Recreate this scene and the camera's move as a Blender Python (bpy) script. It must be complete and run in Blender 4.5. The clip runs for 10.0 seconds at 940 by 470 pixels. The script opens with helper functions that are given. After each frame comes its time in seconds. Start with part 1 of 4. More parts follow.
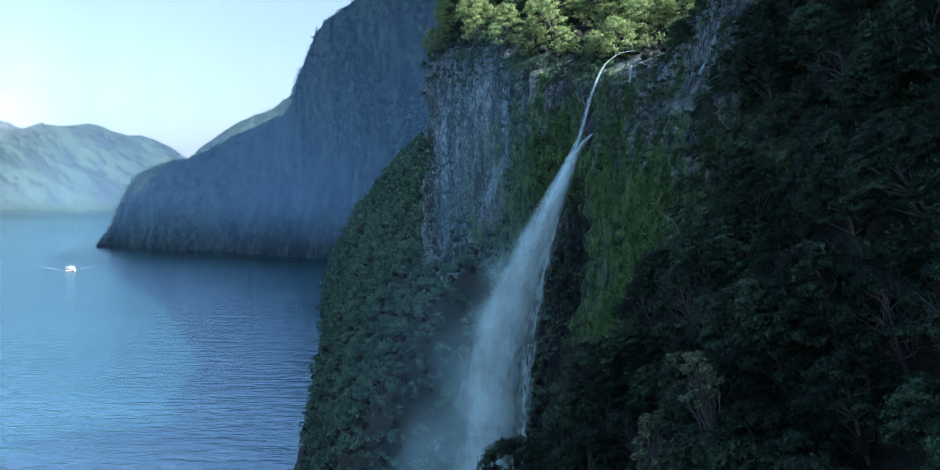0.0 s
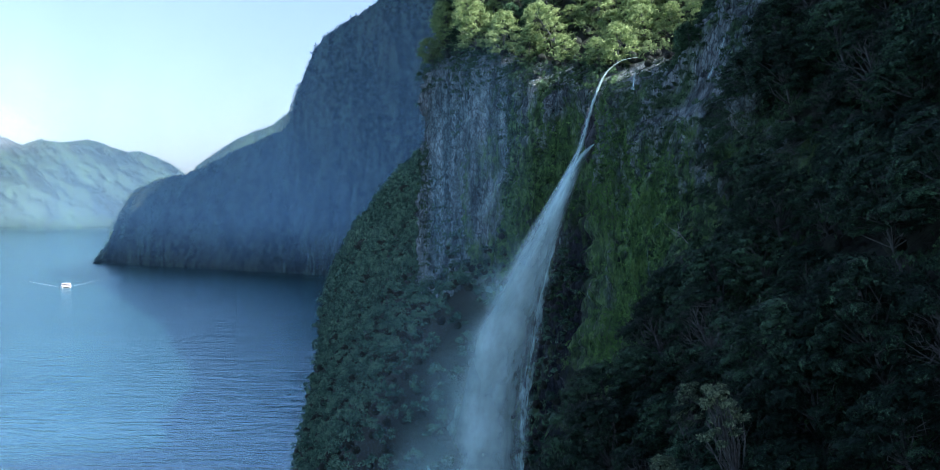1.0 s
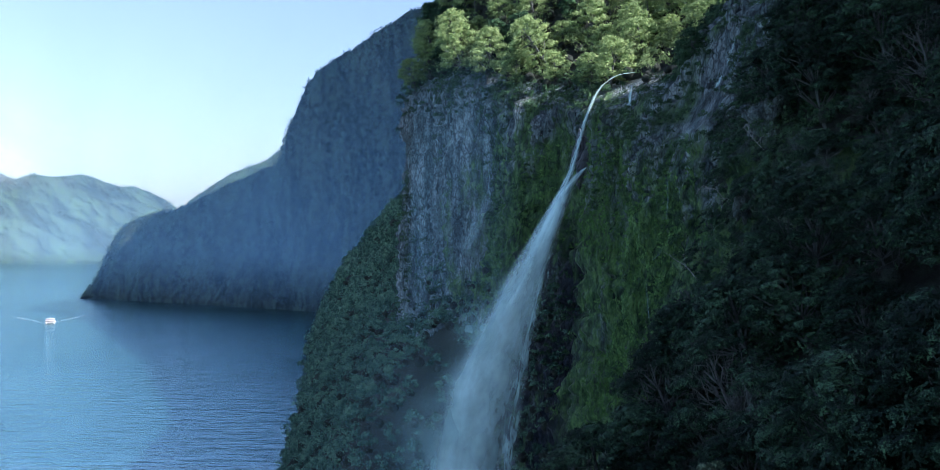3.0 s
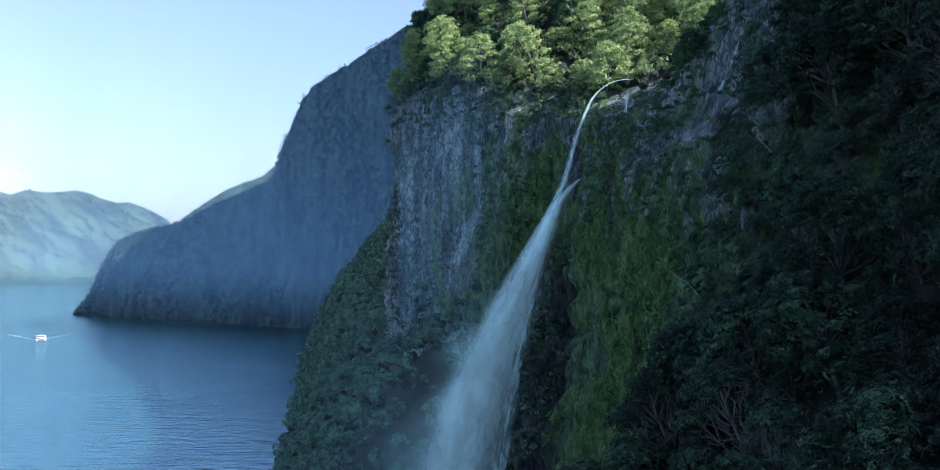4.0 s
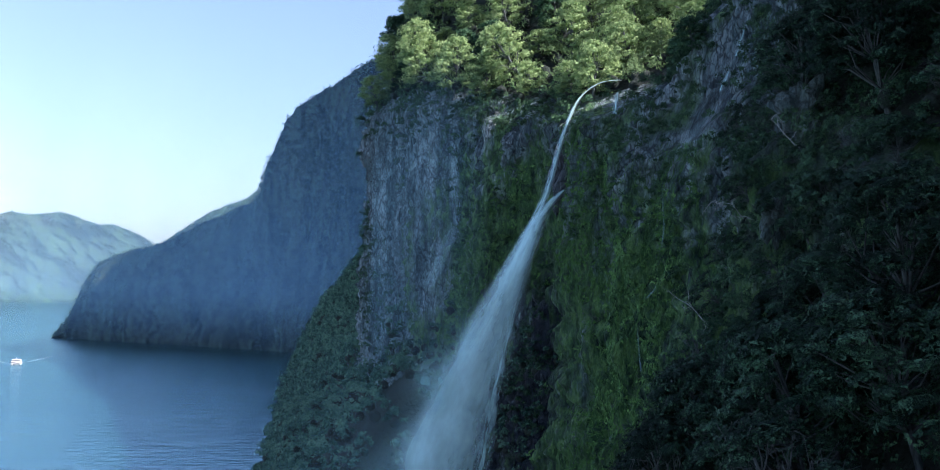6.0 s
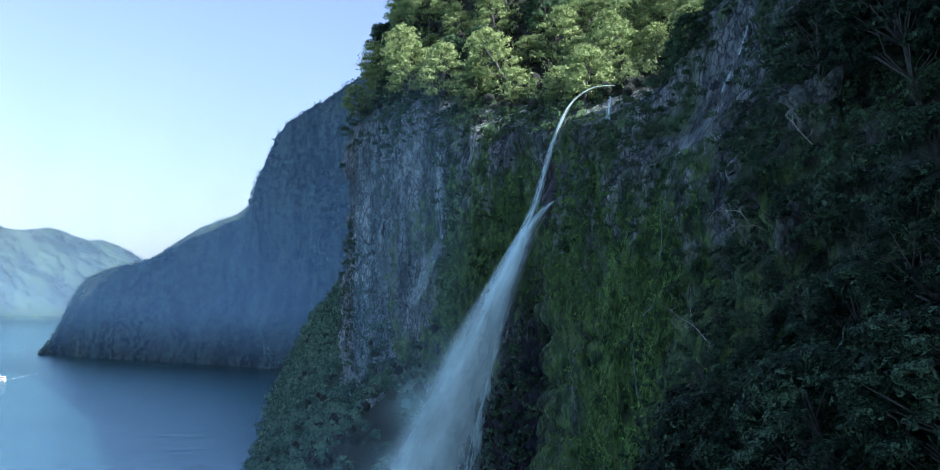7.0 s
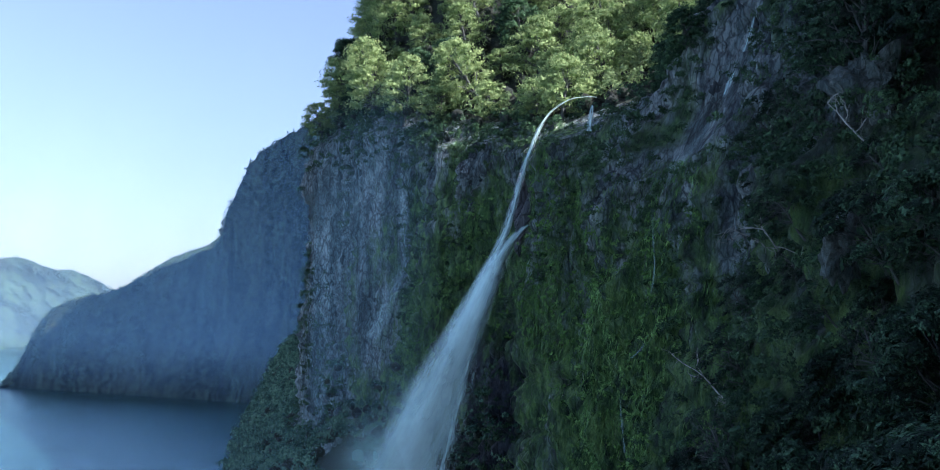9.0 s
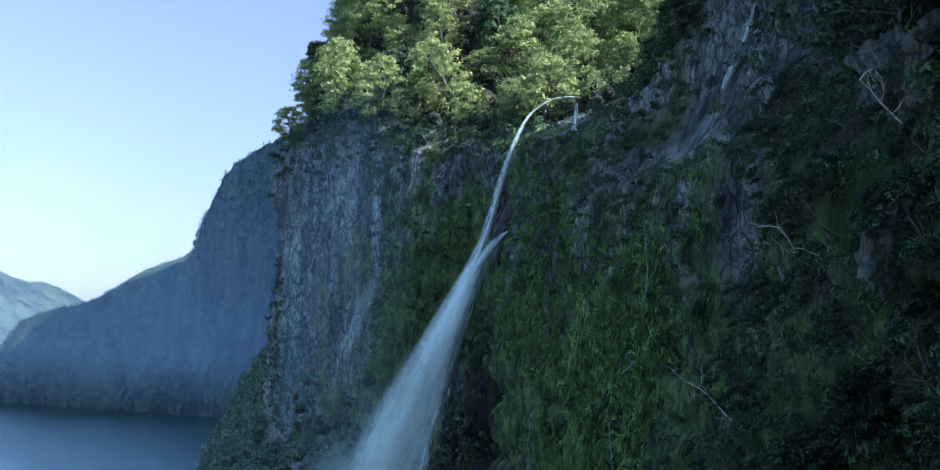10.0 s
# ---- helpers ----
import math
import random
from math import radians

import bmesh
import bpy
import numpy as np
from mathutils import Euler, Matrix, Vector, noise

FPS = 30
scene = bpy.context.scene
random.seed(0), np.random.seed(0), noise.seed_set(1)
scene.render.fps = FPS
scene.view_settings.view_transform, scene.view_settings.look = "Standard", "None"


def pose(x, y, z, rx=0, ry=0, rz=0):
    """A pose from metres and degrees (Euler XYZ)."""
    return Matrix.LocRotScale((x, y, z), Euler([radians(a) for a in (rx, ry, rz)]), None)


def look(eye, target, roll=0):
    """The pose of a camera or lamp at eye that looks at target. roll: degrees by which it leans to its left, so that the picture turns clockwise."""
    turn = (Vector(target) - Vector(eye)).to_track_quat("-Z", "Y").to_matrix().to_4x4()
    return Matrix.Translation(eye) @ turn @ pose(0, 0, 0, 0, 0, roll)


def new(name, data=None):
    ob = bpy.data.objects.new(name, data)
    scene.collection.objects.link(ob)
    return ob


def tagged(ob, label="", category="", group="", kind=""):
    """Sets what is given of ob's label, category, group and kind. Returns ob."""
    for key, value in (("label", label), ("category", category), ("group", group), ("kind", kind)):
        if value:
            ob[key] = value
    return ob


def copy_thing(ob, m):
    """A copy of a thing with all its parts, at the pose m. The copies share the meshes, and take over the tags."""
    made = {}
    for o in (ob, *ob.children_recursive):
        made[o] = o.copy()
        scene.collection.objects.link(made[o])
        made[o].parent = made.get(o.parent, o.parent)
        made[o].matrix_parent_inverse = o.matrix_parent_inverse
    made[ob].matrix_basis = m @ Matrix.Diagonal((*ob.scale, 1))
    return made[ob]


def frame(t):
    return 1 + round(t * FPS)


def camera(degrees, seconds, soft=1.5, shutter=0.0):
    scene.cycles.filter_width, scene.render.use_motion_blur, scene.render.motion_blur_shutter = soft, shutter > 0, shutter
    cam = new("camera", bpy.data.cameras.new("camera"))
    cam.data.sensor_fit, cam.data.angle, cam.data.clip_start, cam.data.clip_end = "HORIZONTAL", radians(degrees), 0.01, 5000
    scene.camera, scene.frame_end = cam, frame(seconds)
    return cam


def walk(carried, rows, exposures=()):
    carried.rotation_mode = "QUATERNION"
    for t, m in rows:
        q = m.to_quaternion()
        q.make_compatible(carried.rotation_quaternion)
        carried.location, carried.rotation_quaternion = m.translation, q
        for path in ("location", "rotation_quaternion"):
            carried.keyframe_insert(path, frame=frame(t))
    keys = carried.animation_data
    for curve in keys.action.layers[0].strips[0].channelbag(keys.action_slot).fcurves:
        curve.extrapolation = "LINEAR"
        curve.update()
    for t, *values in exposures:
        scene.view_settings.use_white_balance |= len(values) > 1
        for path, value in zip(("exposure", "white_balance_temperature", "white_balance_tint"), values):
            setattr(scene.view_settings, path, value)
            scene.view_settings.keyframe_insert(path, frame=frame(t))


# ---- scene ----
cam = camera(53.6, 10.0, soft=0.8)
METRES, EYE, TILT, LEAN, TURN = 80.0, 110.0, -2.8, 0.0, 0.0
ROWS = [
    (0.0, 0.0000, 0.0000, 0.0000, -0.000, 0.001, 0.000),
    (0.5, 0.0051, 0.0542, -0.0017, 0.001, 0.511, -0.017),
    (1.0, 0.0109, 0.1132, -0.0026, -0.025, 1.031, -0.069),
    (1.5, 0.0182, 0.1690, -0.0042, -0.073, 1.564, -0.067),
    (2.0, 0.0255, 0.2259, -0.0060, -0.167, 2.195, -0.178),
    (2.5, 0.0353, 0.2808, -0.0068, -0.270, 2.742, -0.254),
    (4.0, 0.0642, 0.4422, -0.0034, -0.588, 4.326, -0.375),
    (4.5, 0.0715, 0.4902, -0.0018, -0.738, 4.683, -0.325),
    (5.0, 0.0795, 0.5383, -0.0004, -0.935, 5.003, -0.294),
    (5.5, 0.0868, 0.5854, 0.0000, -1.153, 5.335, -0.372),
    (7.0, 0.1080, 0.7279, 0.0057, -1.924, 6.766, -0.463),
    (7.5, 0.1155, 0.7737, 0.0084, -2.247, 7.376, -0.605),
    (8.0, 0.1226, 0.8202, 0.0127, -2.646, 7.965, -0.560),
    (8.5, 0.1281, 0.8633, 0.0168, -3.060, 8.466, -0.637),
    (9.0, 0.1317, 0.9053, 0.0206, -3.499, 8.760, -0.616),
    (9.5, 0.1357, 0.9473, 0.0225, -3.976, 9.158, -0.675),
    (10.0, 0.1381, 0.9886, 0.0239, -4.946, 9.622, -0.703),
]
walk(cam, [(t, pose(0, 0, EYE, TILT, LEAN, TURN) @ pose(METRES * x, METRES * y, METRES * z, 90 + pitch, roll, yaw)) for t, x, y, z, yaw, pitch, roll in ROWS],
     [(0.0, 1.58, 5780, 21), (10.0, 1.61, 5830, 25)])

# ---- light ----
SUN_AZIMUTH, SUN_HEIGHT = 120.0, 40.0  # degrees clockwise from straight ahead, degrees above the horizon
world = bpy.data.worlds.new("sky")
scene.world = world
world.use_nodes = True
wn = world.node_tree
sky = wn.nodes.new("ShaderNodeTexSky")
sky.sky_type, sky.sun_disc = "NISHITA", False
sky.sun_elevation, sky.sun_rotation = radians(SUN_HEIGHT), radians(SUN_AZIMUTH)
sky.air_density, sky.dust_density, sky.ozone_density = 1.0, 2.0, 1.0
wn.links.new(sky.outputs[0], wn.nodes["Background"].inputs[0])
wn.nodes["Background"].inputs[1].default_value = 0.088
lamp = bpy.data.lights.new("sun", "SUN")
lamp.energy, lamp.angle, lamp.color = 5.0, radians(0.5), (1.0, 0.93, 0.82)
sun = new("sun", lamp)
sun_way = Vector((math.sin(radians(SUN_AZIMUTH)) * math.cos(radians(SUN_HEIGHT)), math.cos(radians(SUN_AZIMUTH)) * math.cos(radians(SUN_HEIGHT)), math.sin(radians(SUN_HEIGHT))))
sun.matrix_world = look(sun_way * 900, (0, 0, 0))


# ---- noise ----
def lattice(ix, iy, iz):
    n = (ix.astype(np.int64) * 374761393 + iy.astype(np.int64) * 668265263 + iz.astype(np.int64) * 1274126177) & 0xFFFFFFFF
    n = ((n ^ (n >> 13)) * 1103515245) & 0xFFFFFFFF
    n = ((n ^ (n >> 16)) * 668265263) & 0xFFFFFFFF
    return ((n ^ (n >> 15)) & 0xFFFFFF) / float(0xFFFFFF) * 2 - 1


def vnoise(x, y, z):
    """Smooth value noise, about -1 to 1."""
    x, y, z = np.broadcast_arrays(np.asarray(x, float), np.asarray(y, float), np.asarray(z, float))
    ix, iy, iz = np.floor(x), np.floor(y), np.floor(z)
    fx, fy, fz = x - ix, y - iy, z - iz
    fx, fy, fz = (f * f * f * (f * (f * 6 - 15) + 10) for f in (fx, fy, fz))
    total = 0
    for a in (0, 1):
        for b in (0, 1):
            for c in (0, 1):
                w = (fx if a else 1 - fx) * (fy if b else 1 - fy) * (fz if c else 1 - fz)
                total = total + w * lattice(ix + a, iy + b, iz + c)
    return total


def fbm(x, y, z, octaves=4, gain=0.5):
    total, amp = 0, 1.0
    for i in range(octaves):
        total = total + amp * vnoise(x * 2 ** i + 17.3 * i, y * 2 ** i + 9.1 * i, z * 2 ** i + 4.7 * i)
        amp *= gain
    return total


# ---- mesh helpers ----
def mesh_of(name, verts, faces, mat=None, smooth=False, uvs=None):
    """A mesh from arrays: verts (n, 3), faces (m, 3 or 4)."""
    verts, faces = np.asarray(verts, np.float32), np.asarray(faces, np.int32)
    me = bpy.data.meshes.new(name)
    k = faces.shape[1]
    me.vertices.add(len(verts))
    me.vertices.foreach_set("co", verts.ravel())
    me.loops.add(faces.size)
    me.loops.foreach_set("vertex_index", faces.ravel())
    me.polygons.add(len(faces))
    me.polygons.foreach_set("loop_start", np.arange(0, faces.size, k, dtype=np.int32))
    me.polygons.foreach_set("loop_total", np.full(len(faces), k, np.int32))
    me.update(calc_edges=True)
    if uvs is not None:
        layer = me.uv_layers.new(name="along")
        layer.data.foreach_set("uv", np.asarray(uvs, np.float32)[faces.ravel()].ravel())
    if smooth:
        me.polygons.foreach_set("use_smooth", np.ones(len(faces), bool))
    if mat:
        me.materials.append(mat)
    return me


def grid_faces(rows, cols):
    i = np.arange(rows - 1)[:, None] * cols + np.arange(cols - 1)[None, :]
    return np.stack([i, i + 1, i + cols + 1, i + cols], -1).reshape(-1, 4)


def thing(name, label, category, group="", kind="", at=None):
    ob = new(name)
    if at is not None:
        ob.matrix_world = at
    return tagged(ob, label, category, group, kind)


def part(name, me, parent, label=""):
    ob = new(name, me)
    ob.parent = parent
    return tagged(ob, label)


def tube(points, radii, sides=6):
    """Vertices and faces of a tapered tube along points."""
    pts = [Vector(p) for p in points]
    vs, fs = [], []
    for i, p in enumerate(pts):
        way = (pts[min(i + 1, len(pts) - 1)] - pts[max(i - 1, 0)]).normalized()
        side = way.cross(Vector((0.31, 0.2, 0.93))).normalized()
        other = way.cross(side)
        for j in range(sides):
            a = 2 * math.pi * j / sides
            vs.append(tuple(p + (side * math.cos(a) + other * math.sin(a)) * radii[i]))
    for i in range(len(pts) - 1):
        for j in range(sides):
            k = (j + 1) % sides
            fs.append((i * sides + j, i * sides + k, (i + 1) * sides + k, (i + 1) * sides + j))
    return vs, fs


def joined(pieces):
    vs, fs, n = [], [], 0
    for v, f in pieces:
        vs.append(np.asarray(v, float))
        fs.append(np.asarray(f, int) + n)
        n += len(v)
    return np.concatenate(vs), np.concatenate(fs)


# ---- materials ----
class Nodes:
    def __init__(self, name):
        self.mat = bpy.data.materials.new(name)
        self.mat.use_nodes = True
        self.tree = self.mat.node_tree
        self.bsdf = self.tree.nodes["Principled BSDF"]
        self.out = self.tree.nodes["Material Output"]

    def add(self, kind, **values):
        node = self.tree.nodes.new(kind)
        for key, value in values.items():
            node.inputs[key].default_value = value
        return node

    def link(self, a, b):
        self.tree.links.new(a, b)

    def place(self, scale, source="Position"):
        """World or object coordinates, scaled along each axis."""
        if source == "Position":
            src = self.add("ShaderNodeNewGeometry").outputs["Position"]
        else:
            src = self.add("ShaderNodeTexCoord").outputs[source]
        m = self.add("ShaderNodeMapping")
        m.inputs["Scale"].default_value = scale
        self.link(src, m.inputs["Vector"])
        return m.outputs["Vector"]

    def noise(self, scale, vector, detail=4.0, rough=0.55):
        n = self.add("ShaderNodeTexNoise", Scale=scale, Detail=detail, Roughness=rough)
        self.link(vector, n.inputs["Vector"])
        return n.outputs["Fac"]

    def ramp(self, fac, stops):
        r = self.add("ShaderNodeValToRGB")
        el = r.color_ramp.elements
        while len(el) < len(stops):
            el.new(0.5)
        for e, (p, c) in zip(el, stops):
            e.position, e.color = p, (*c, 1) if len(c) == 3 else c
        self.link(fac, r.inputs["Fac"])
        return r.outputs["Color"]

    def grey(self, fac, lo, hi):
        """fac stretched from lo..hi to 0..1."""
        m = self.add("ShaderNodeMapRange")
        m.inputs["From Min"].default_value, m.inputs["From Max"].default_value = lo, hi
        self.link(fac, m.inputs["Value"])
        return m.outputs["Result"]

    def math(self, op, a, b):
        m = self.add("ShaderNodeMath")
        m.operation = op
        for i, v in enumerate((a, b)):
            if isinstance(v, (int, float)):
                m.inputs[i].default_value = v
            else:
                self.link(v, m.inputs[i])
        return m.outputs[0]

    def mix(self, fac, a, b):
        m = self.add("ShaderNodeMix")
        m.data_type = "RGBA"
        for socket, v in ((m.inputs[0], fac), (m.inputs[6], a), (m.inputs[7], b)):
            if isinstance(v, tuple):
                socket.default_value = (*v, 1)
            elif isinstance(v, (int, float)):
                socket.default_value = v
            else:
                self.link(v, socket)
        return m.outputs[2]

    def bump(self, height, strength, distance):
        b = self.add("ShaderNodeBump", Strength=strength, Distance=distance)
        self.link(height, b.inputs["Height"])
        self.link(b.outputs[0], self.bsdf.inputs["Normal"])

    def see_through(self, alpha):
        """Mix the surface with clear air."""
        clear = self.add("ShaderNodeBsdfTransparent")
        m = self.add("ShaderNodeMixShader")
        self.link(alpha, m.inputs[0])
        self.link(clear.outputs[0], m.inputs[1])
        source = self.out.inputs["Surface"].links[0].from_socket
        self.link(source, m.inputs[2])
        self.link(m.outputs[0], self.out.inputs["Surface"])


def leaf_material(name, dark, mid, light, glow=0.25, leaf=0.0, stand=0.12, mottle=0.3, middle=0.5):
    """Leaves: a colour for each spray, darker and lighter stands of trees, and gaps between leaves of the size given in metres."""
    n = Nodes(name)
    island = n.add("ShaderNodeNewGeometry").outputs["Random Per Island"]
    whole = n.add("ShaderNodeObjectInfo").outputs["Random"]
    place = n.place((1, 1, 1))
    patch = n.noise(stand, place, 3.0)
    fac = n.math("ADD", n.math("MULTIPLY", island, 0.4), n.math("MULTIPLY", n.grey(patch, 0.3, 0.7), mottle))
    fac = n.math("ADD", fac, n.math("MULTIPLY", whole, 0.2))
    bits = n.noise(0.55 / leaf, place, 1.5, 0.6) if leaf else None
    if leaf:
        fac = n.math("ADD", fac, n.math("MULTIPLY", n.grey(bits, 0.48, 0.7), 0.35))
        n.bump(bits, 0.8, leaf)
    colour = n.ramp(fac, [(0.1, dark), (middle, mid), (0.95, light)])
    n.link(colour, n.bsdf.inputs["Base Color"])
    n.bsdf.inputs["Roughness"].default_value = 0.55
    n.bsdf.inputs["Specular IOR Level"].default_value = 0.1
    tr = n.add("ShaderNodeBsdfTranslucent")
    n.link(colour, tr.inputs["Color"])
    m = n.add("ShaderNodeMixShader")
    m.inputs[0].default_value = glow
    n.link(n.bsdf.outputs[0], m.inputs[1])
    n.link(tr.outputs[0], m.inputs[2])
    n.link(m.outputs[0], n.out.inputs["Surface"])
    if leaf:
        n.see_through(n.math("GREATER_THAN", bits, 0.485))
    return n.mat


# Deep shade is put into this colour, far darker than the crest beech.
LEAF_SHADED = leaf_material("dark_leaves", (0.002, 0.006, 0.004), (0.006, 0.018, 0.012), (0.066, 0.145, 0.08), 0.12, 0.05, 0.16, 0.3, 0.58)
# The same beech in sunlit colours, for the cliff top.
LEAF_SUNLIT = leaf_material("pale_leaves", (0.05, 0.09, 0.035), (0.16, 0.25, 0.1), (0.36, 0.47, 0.2), 0.4, 0.16)
LEAF_SLOPE = leaf_material("slope_leaves", (0.005, 0.016, 0.013), (0.034, 0.09, 0.065), (0.16, 0.29, 0.185), 0.2, 0.0, 0.2, 0.6, 0.55)
# Pale tips paint the sun flecks on a few shaded trees.
LEAF_SUN_FLECK = leaf_material("grey_leaves", (0.02, 0.04, 0.028), (0.06, 0.1, 0.065), (0.26, 0.34, 0.2), 0.3, 0.08)
LEAF_SCRUB = leaf_material("scrub_leaves", (0.008, 0.022, 0.014), (0.022, 0.058, 0.032), (0.09, 0.175, 0.08), 0.2, 0.07, 0.2, 0.3, 0.55)
# Scrub lightened by colour for the sun on the crest.
LEAF_SUNLIT_SCRUB = leaf_material("crest_scrub_leaves", (0.03, 0.06, 0.025), (0.09, 0.15, 0.06), (0.22, 0.3, 0.13), 0.3, 0.14)
LEAF_FAR = leaf_material("far_leaves", (0.006, 0.014, 0.01), (0.04, 0.07, 0.042), (0.15, 0.21, 0.11), 0.25)
LEAF_MOSS = leaf_material("moss_leaves", (0.012, 0.035, 0.012), (0.08, 0.19, 0.052), (0.22, 0.4, 0.125), 0.25, 0.0, 0.4, 0.5)


def bark_material(name, dark, light):
    n = Nodes(name)
    g = n.noise(6.0, n.place((1, 1, 0.3), "Object"), 5.0)
    n.link(n.ramp(g, [(0.3, dark), (0.7, light)]), n.bsdf.inputs["Base Color"])
    n.bsdf.inputs["Roughness"].default_value = 0.85
    n.bump(g, 0.6, 0.05)
    return n.mat


BARK = bark_material("grey_bark", (0.02, 0.025, 0.025), (0.1, 0.118, 0.115))
DEAD_WOOD = bark_material("bleached_wood", (0.16, 0.17, 0.165), (0.42, 0.44, 0.42))


def rock_material(name, mossy=True, more=0.0):
    n = Nodes(name)
    fine = n.noise(1.3, n.place((1, 1, 0.45)), 9.0, 0.75)
    streak = n.noise(0.5, n.place((1, 1, 0.1)), 6.0, 0.6)
    broad = n.noise(0.07, n.place((1, 1, 0.6)), 4.0)
    stone = n.ramp(streak, [(0.34, (0.05, 0.074, 0.082)), (0.48, (0.22, 0.31, 0.325)), (0.64, (0.56, 0.68, 0.7))])
    cell = n.add("ShaderNodeTexVoronoi", Scale=0.55)
    cell.feature = "DISTANCE_TO_EDGE"
    bend = n.add("ShaderNodeVectorMath")
    n.link(n.place((1, 1, 0.4)), bend.inputs[0])
    wander = n.add("ShaderNodeTexNoise", Scale=0.8, Detail=4.0)
    n.link(n.place((1, 1, 0.6)), wander.inputs["Vector"])
    n.link(wander.outputs["Color"], bend.inputs[1])
    n.link(bend.outputs[0], cell.inputs["Vector"])
    crack = n.grey(cell.outputs["Distance"], 0.0, 0.07)
    stone = n.mix(crack, n.mix(0.7, stone, (0.02, 0.022, 0.028)), stone)
    # Crevice shade put into the stone colour where the fine grain dips.
    stone = n.mix(n.grey(fine, 0.4, 0.54), n.mix(0.65, stone, (0.02, 0.028, 0.036)), stone)
    chips = n.add("ShaderNodeTexVoronoi", Scale=1.7)
    chips.feature = "DISTANCE_TO_EDGE"
    n.link(bend.outputs[0], chips.inputs["Vector"])
    chip = n.grey(chips.outputs["Distance"], 0.0, 0.12)
    stone = n.mix(chip, n.mix(0.6, stone, (0.015, 0.018, 0.024)), stone)
    speck = n.noise(2.6, n.place((1, 1, 0.5)), 5.0, 0.7)
    # Pale specks: lichen, and wet glints painted into the colour.
    stone = n.mix(n.math("MULTIPLY", n.grey(speck, 0.62, 0.7), 0.7), stone, (0.5, 0.51, 0.51))
    green = n.ramp(n.noise(0.9, n.place((1, 1, 0.35)), 6.0, 0.7), [(0.36, (0.012, 0.032, 0.016)), (0.5, (0.072, 0.165, 0.055)), (0.64, (0.21, 0.38, 0.12))])
    sep = n.add("ShaderNodeSeparateXYZ")
    n.link(n.add("ShaderNodeNewGeometry").outputs["Position"], sep.inputs[0])
    along = n.grey(sep.outputs["Y"], 246.0, 214.0)
    high = n.grey(n.math("SUBTRACT", sep.outputs["Z"], n.math("MULTIPLY", n.grey(sep.outputs["Y"], 172.0, 192.0), 12.0)), 123.0, 107.0)
    cover = n.math("ADD", n.math("MULTIPLY", n.math("MULTIPLY", n.grey(n.noise(0.16, n.place((1, 1, 0.4)), 7.0, 0.62), 0.36, 0.64), n.math("ADD", n.math("MULTIPLY", along, 0.4), 0.6)), 0.75), n.math("MULTIPLY", n.math("MULTIPLY", along, high), 0.5))
    cover = n.grey(cover, 0.42 - more, 0.72 - more)
    colour = n.mix(n.math("MULTIPLY", cover, 0.9 if mossy else 0.12), stone, green)
    n.link(colour, n.bsdf.inputs["Base Color"])
    wet = n.math("MULTIPLY", n.math("MULTIPLY", n.grey(sep.outputs["Y"], 179.0, 185.0), n.grey(sep.outputs["Y"], 210.0, 203.0)), n.grey(sep.outputs["Z"], 114.0, 104.0))
    wet = n.math("MULTIPLY", wet, n.grey(n.noise(0.3, n.place((1, 1, 0.25)), 5.0), 0.34, 0.48)) if mossy else 0.0
    colour = n.mix(wet, colour, n.ramp(fine, [(0.4, (0.007, 0.009, 0.015)), (0.65, (0.05, 0.065, 0.09))]))
    n.link(colour, n.bsdf.inputs["Base Color"])
    n.link(n.grey(broad, 0.2, 1.3), n.bsdf.inputs["Roughness"])
    n.bsdf.inputs["Specular IOR Level"].default_value = 0.25
    n.bump(n.math("ADD", n.math("ADD", fine, n.math("ADD", n.math("MULTIPLY", crack, 0.15), n.math("MULTIPLY", chip, 0.08))), n.math("MULTIPLY", streak, 0.8)), 1.0, 2.6)
    return n.mat


ROCK = rock_material("mossy_cliff_rock")
MOSSY_ROCK = rock_material("moss_covered_rock", True, 0.4)
PALE_ROCK = rock_material("pale_bare_rock", False)


def floor_and_shade_material():
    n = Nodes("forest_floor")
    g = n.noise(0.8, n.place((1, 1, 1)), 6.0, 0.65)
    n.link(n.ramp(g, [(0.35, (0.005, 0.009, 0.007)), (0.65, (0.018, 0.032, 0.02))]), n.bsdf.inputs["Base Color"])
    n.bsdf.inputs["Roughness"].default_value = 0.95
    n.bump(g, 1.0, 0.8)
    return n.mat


# Ground litter; bush cores wear it too, as painted shade.
FLOOR_AND_GAP_SHADE = floor_and_shade_material()


def wet_material():
    n = Nodes("wet_ledge_rock")
    place = n.place((1, 1, 0.6))
    g = n.noise(1.1, place, 8.0, 0.65)
    cell = n.add("ShaderNodeTexVoronoi", Scale=0.9)
    cell.feature = "DISTANCE_TO_EDGE"
    n.link(place, cell.inputs["Vector"])
    joint = n.grey(cell.outputs["Distance"], 0.0, 0.08)
    stone = n.ramp(g, [(0.35, (0.016, 0.021, 0.026)), (0.6, (0.07, 0.085, 0.095)), (0.75, (0.2, 0.24, 0.25))])
    n.link(n.mix(joint, (0.006, 0.008, 0.01), stone), n.bsdf.inputs["Base Color"])
    n.link(n.grey(g, 0.2, 0.9), n.bsdf.inputs["Roughness"])
    n.bump(n.math("ADD", g, n.math("MULTIPLY", joint, 0.2)), 1.0, 1.2)
    return n.mat


WET_ROCK = wet_material()


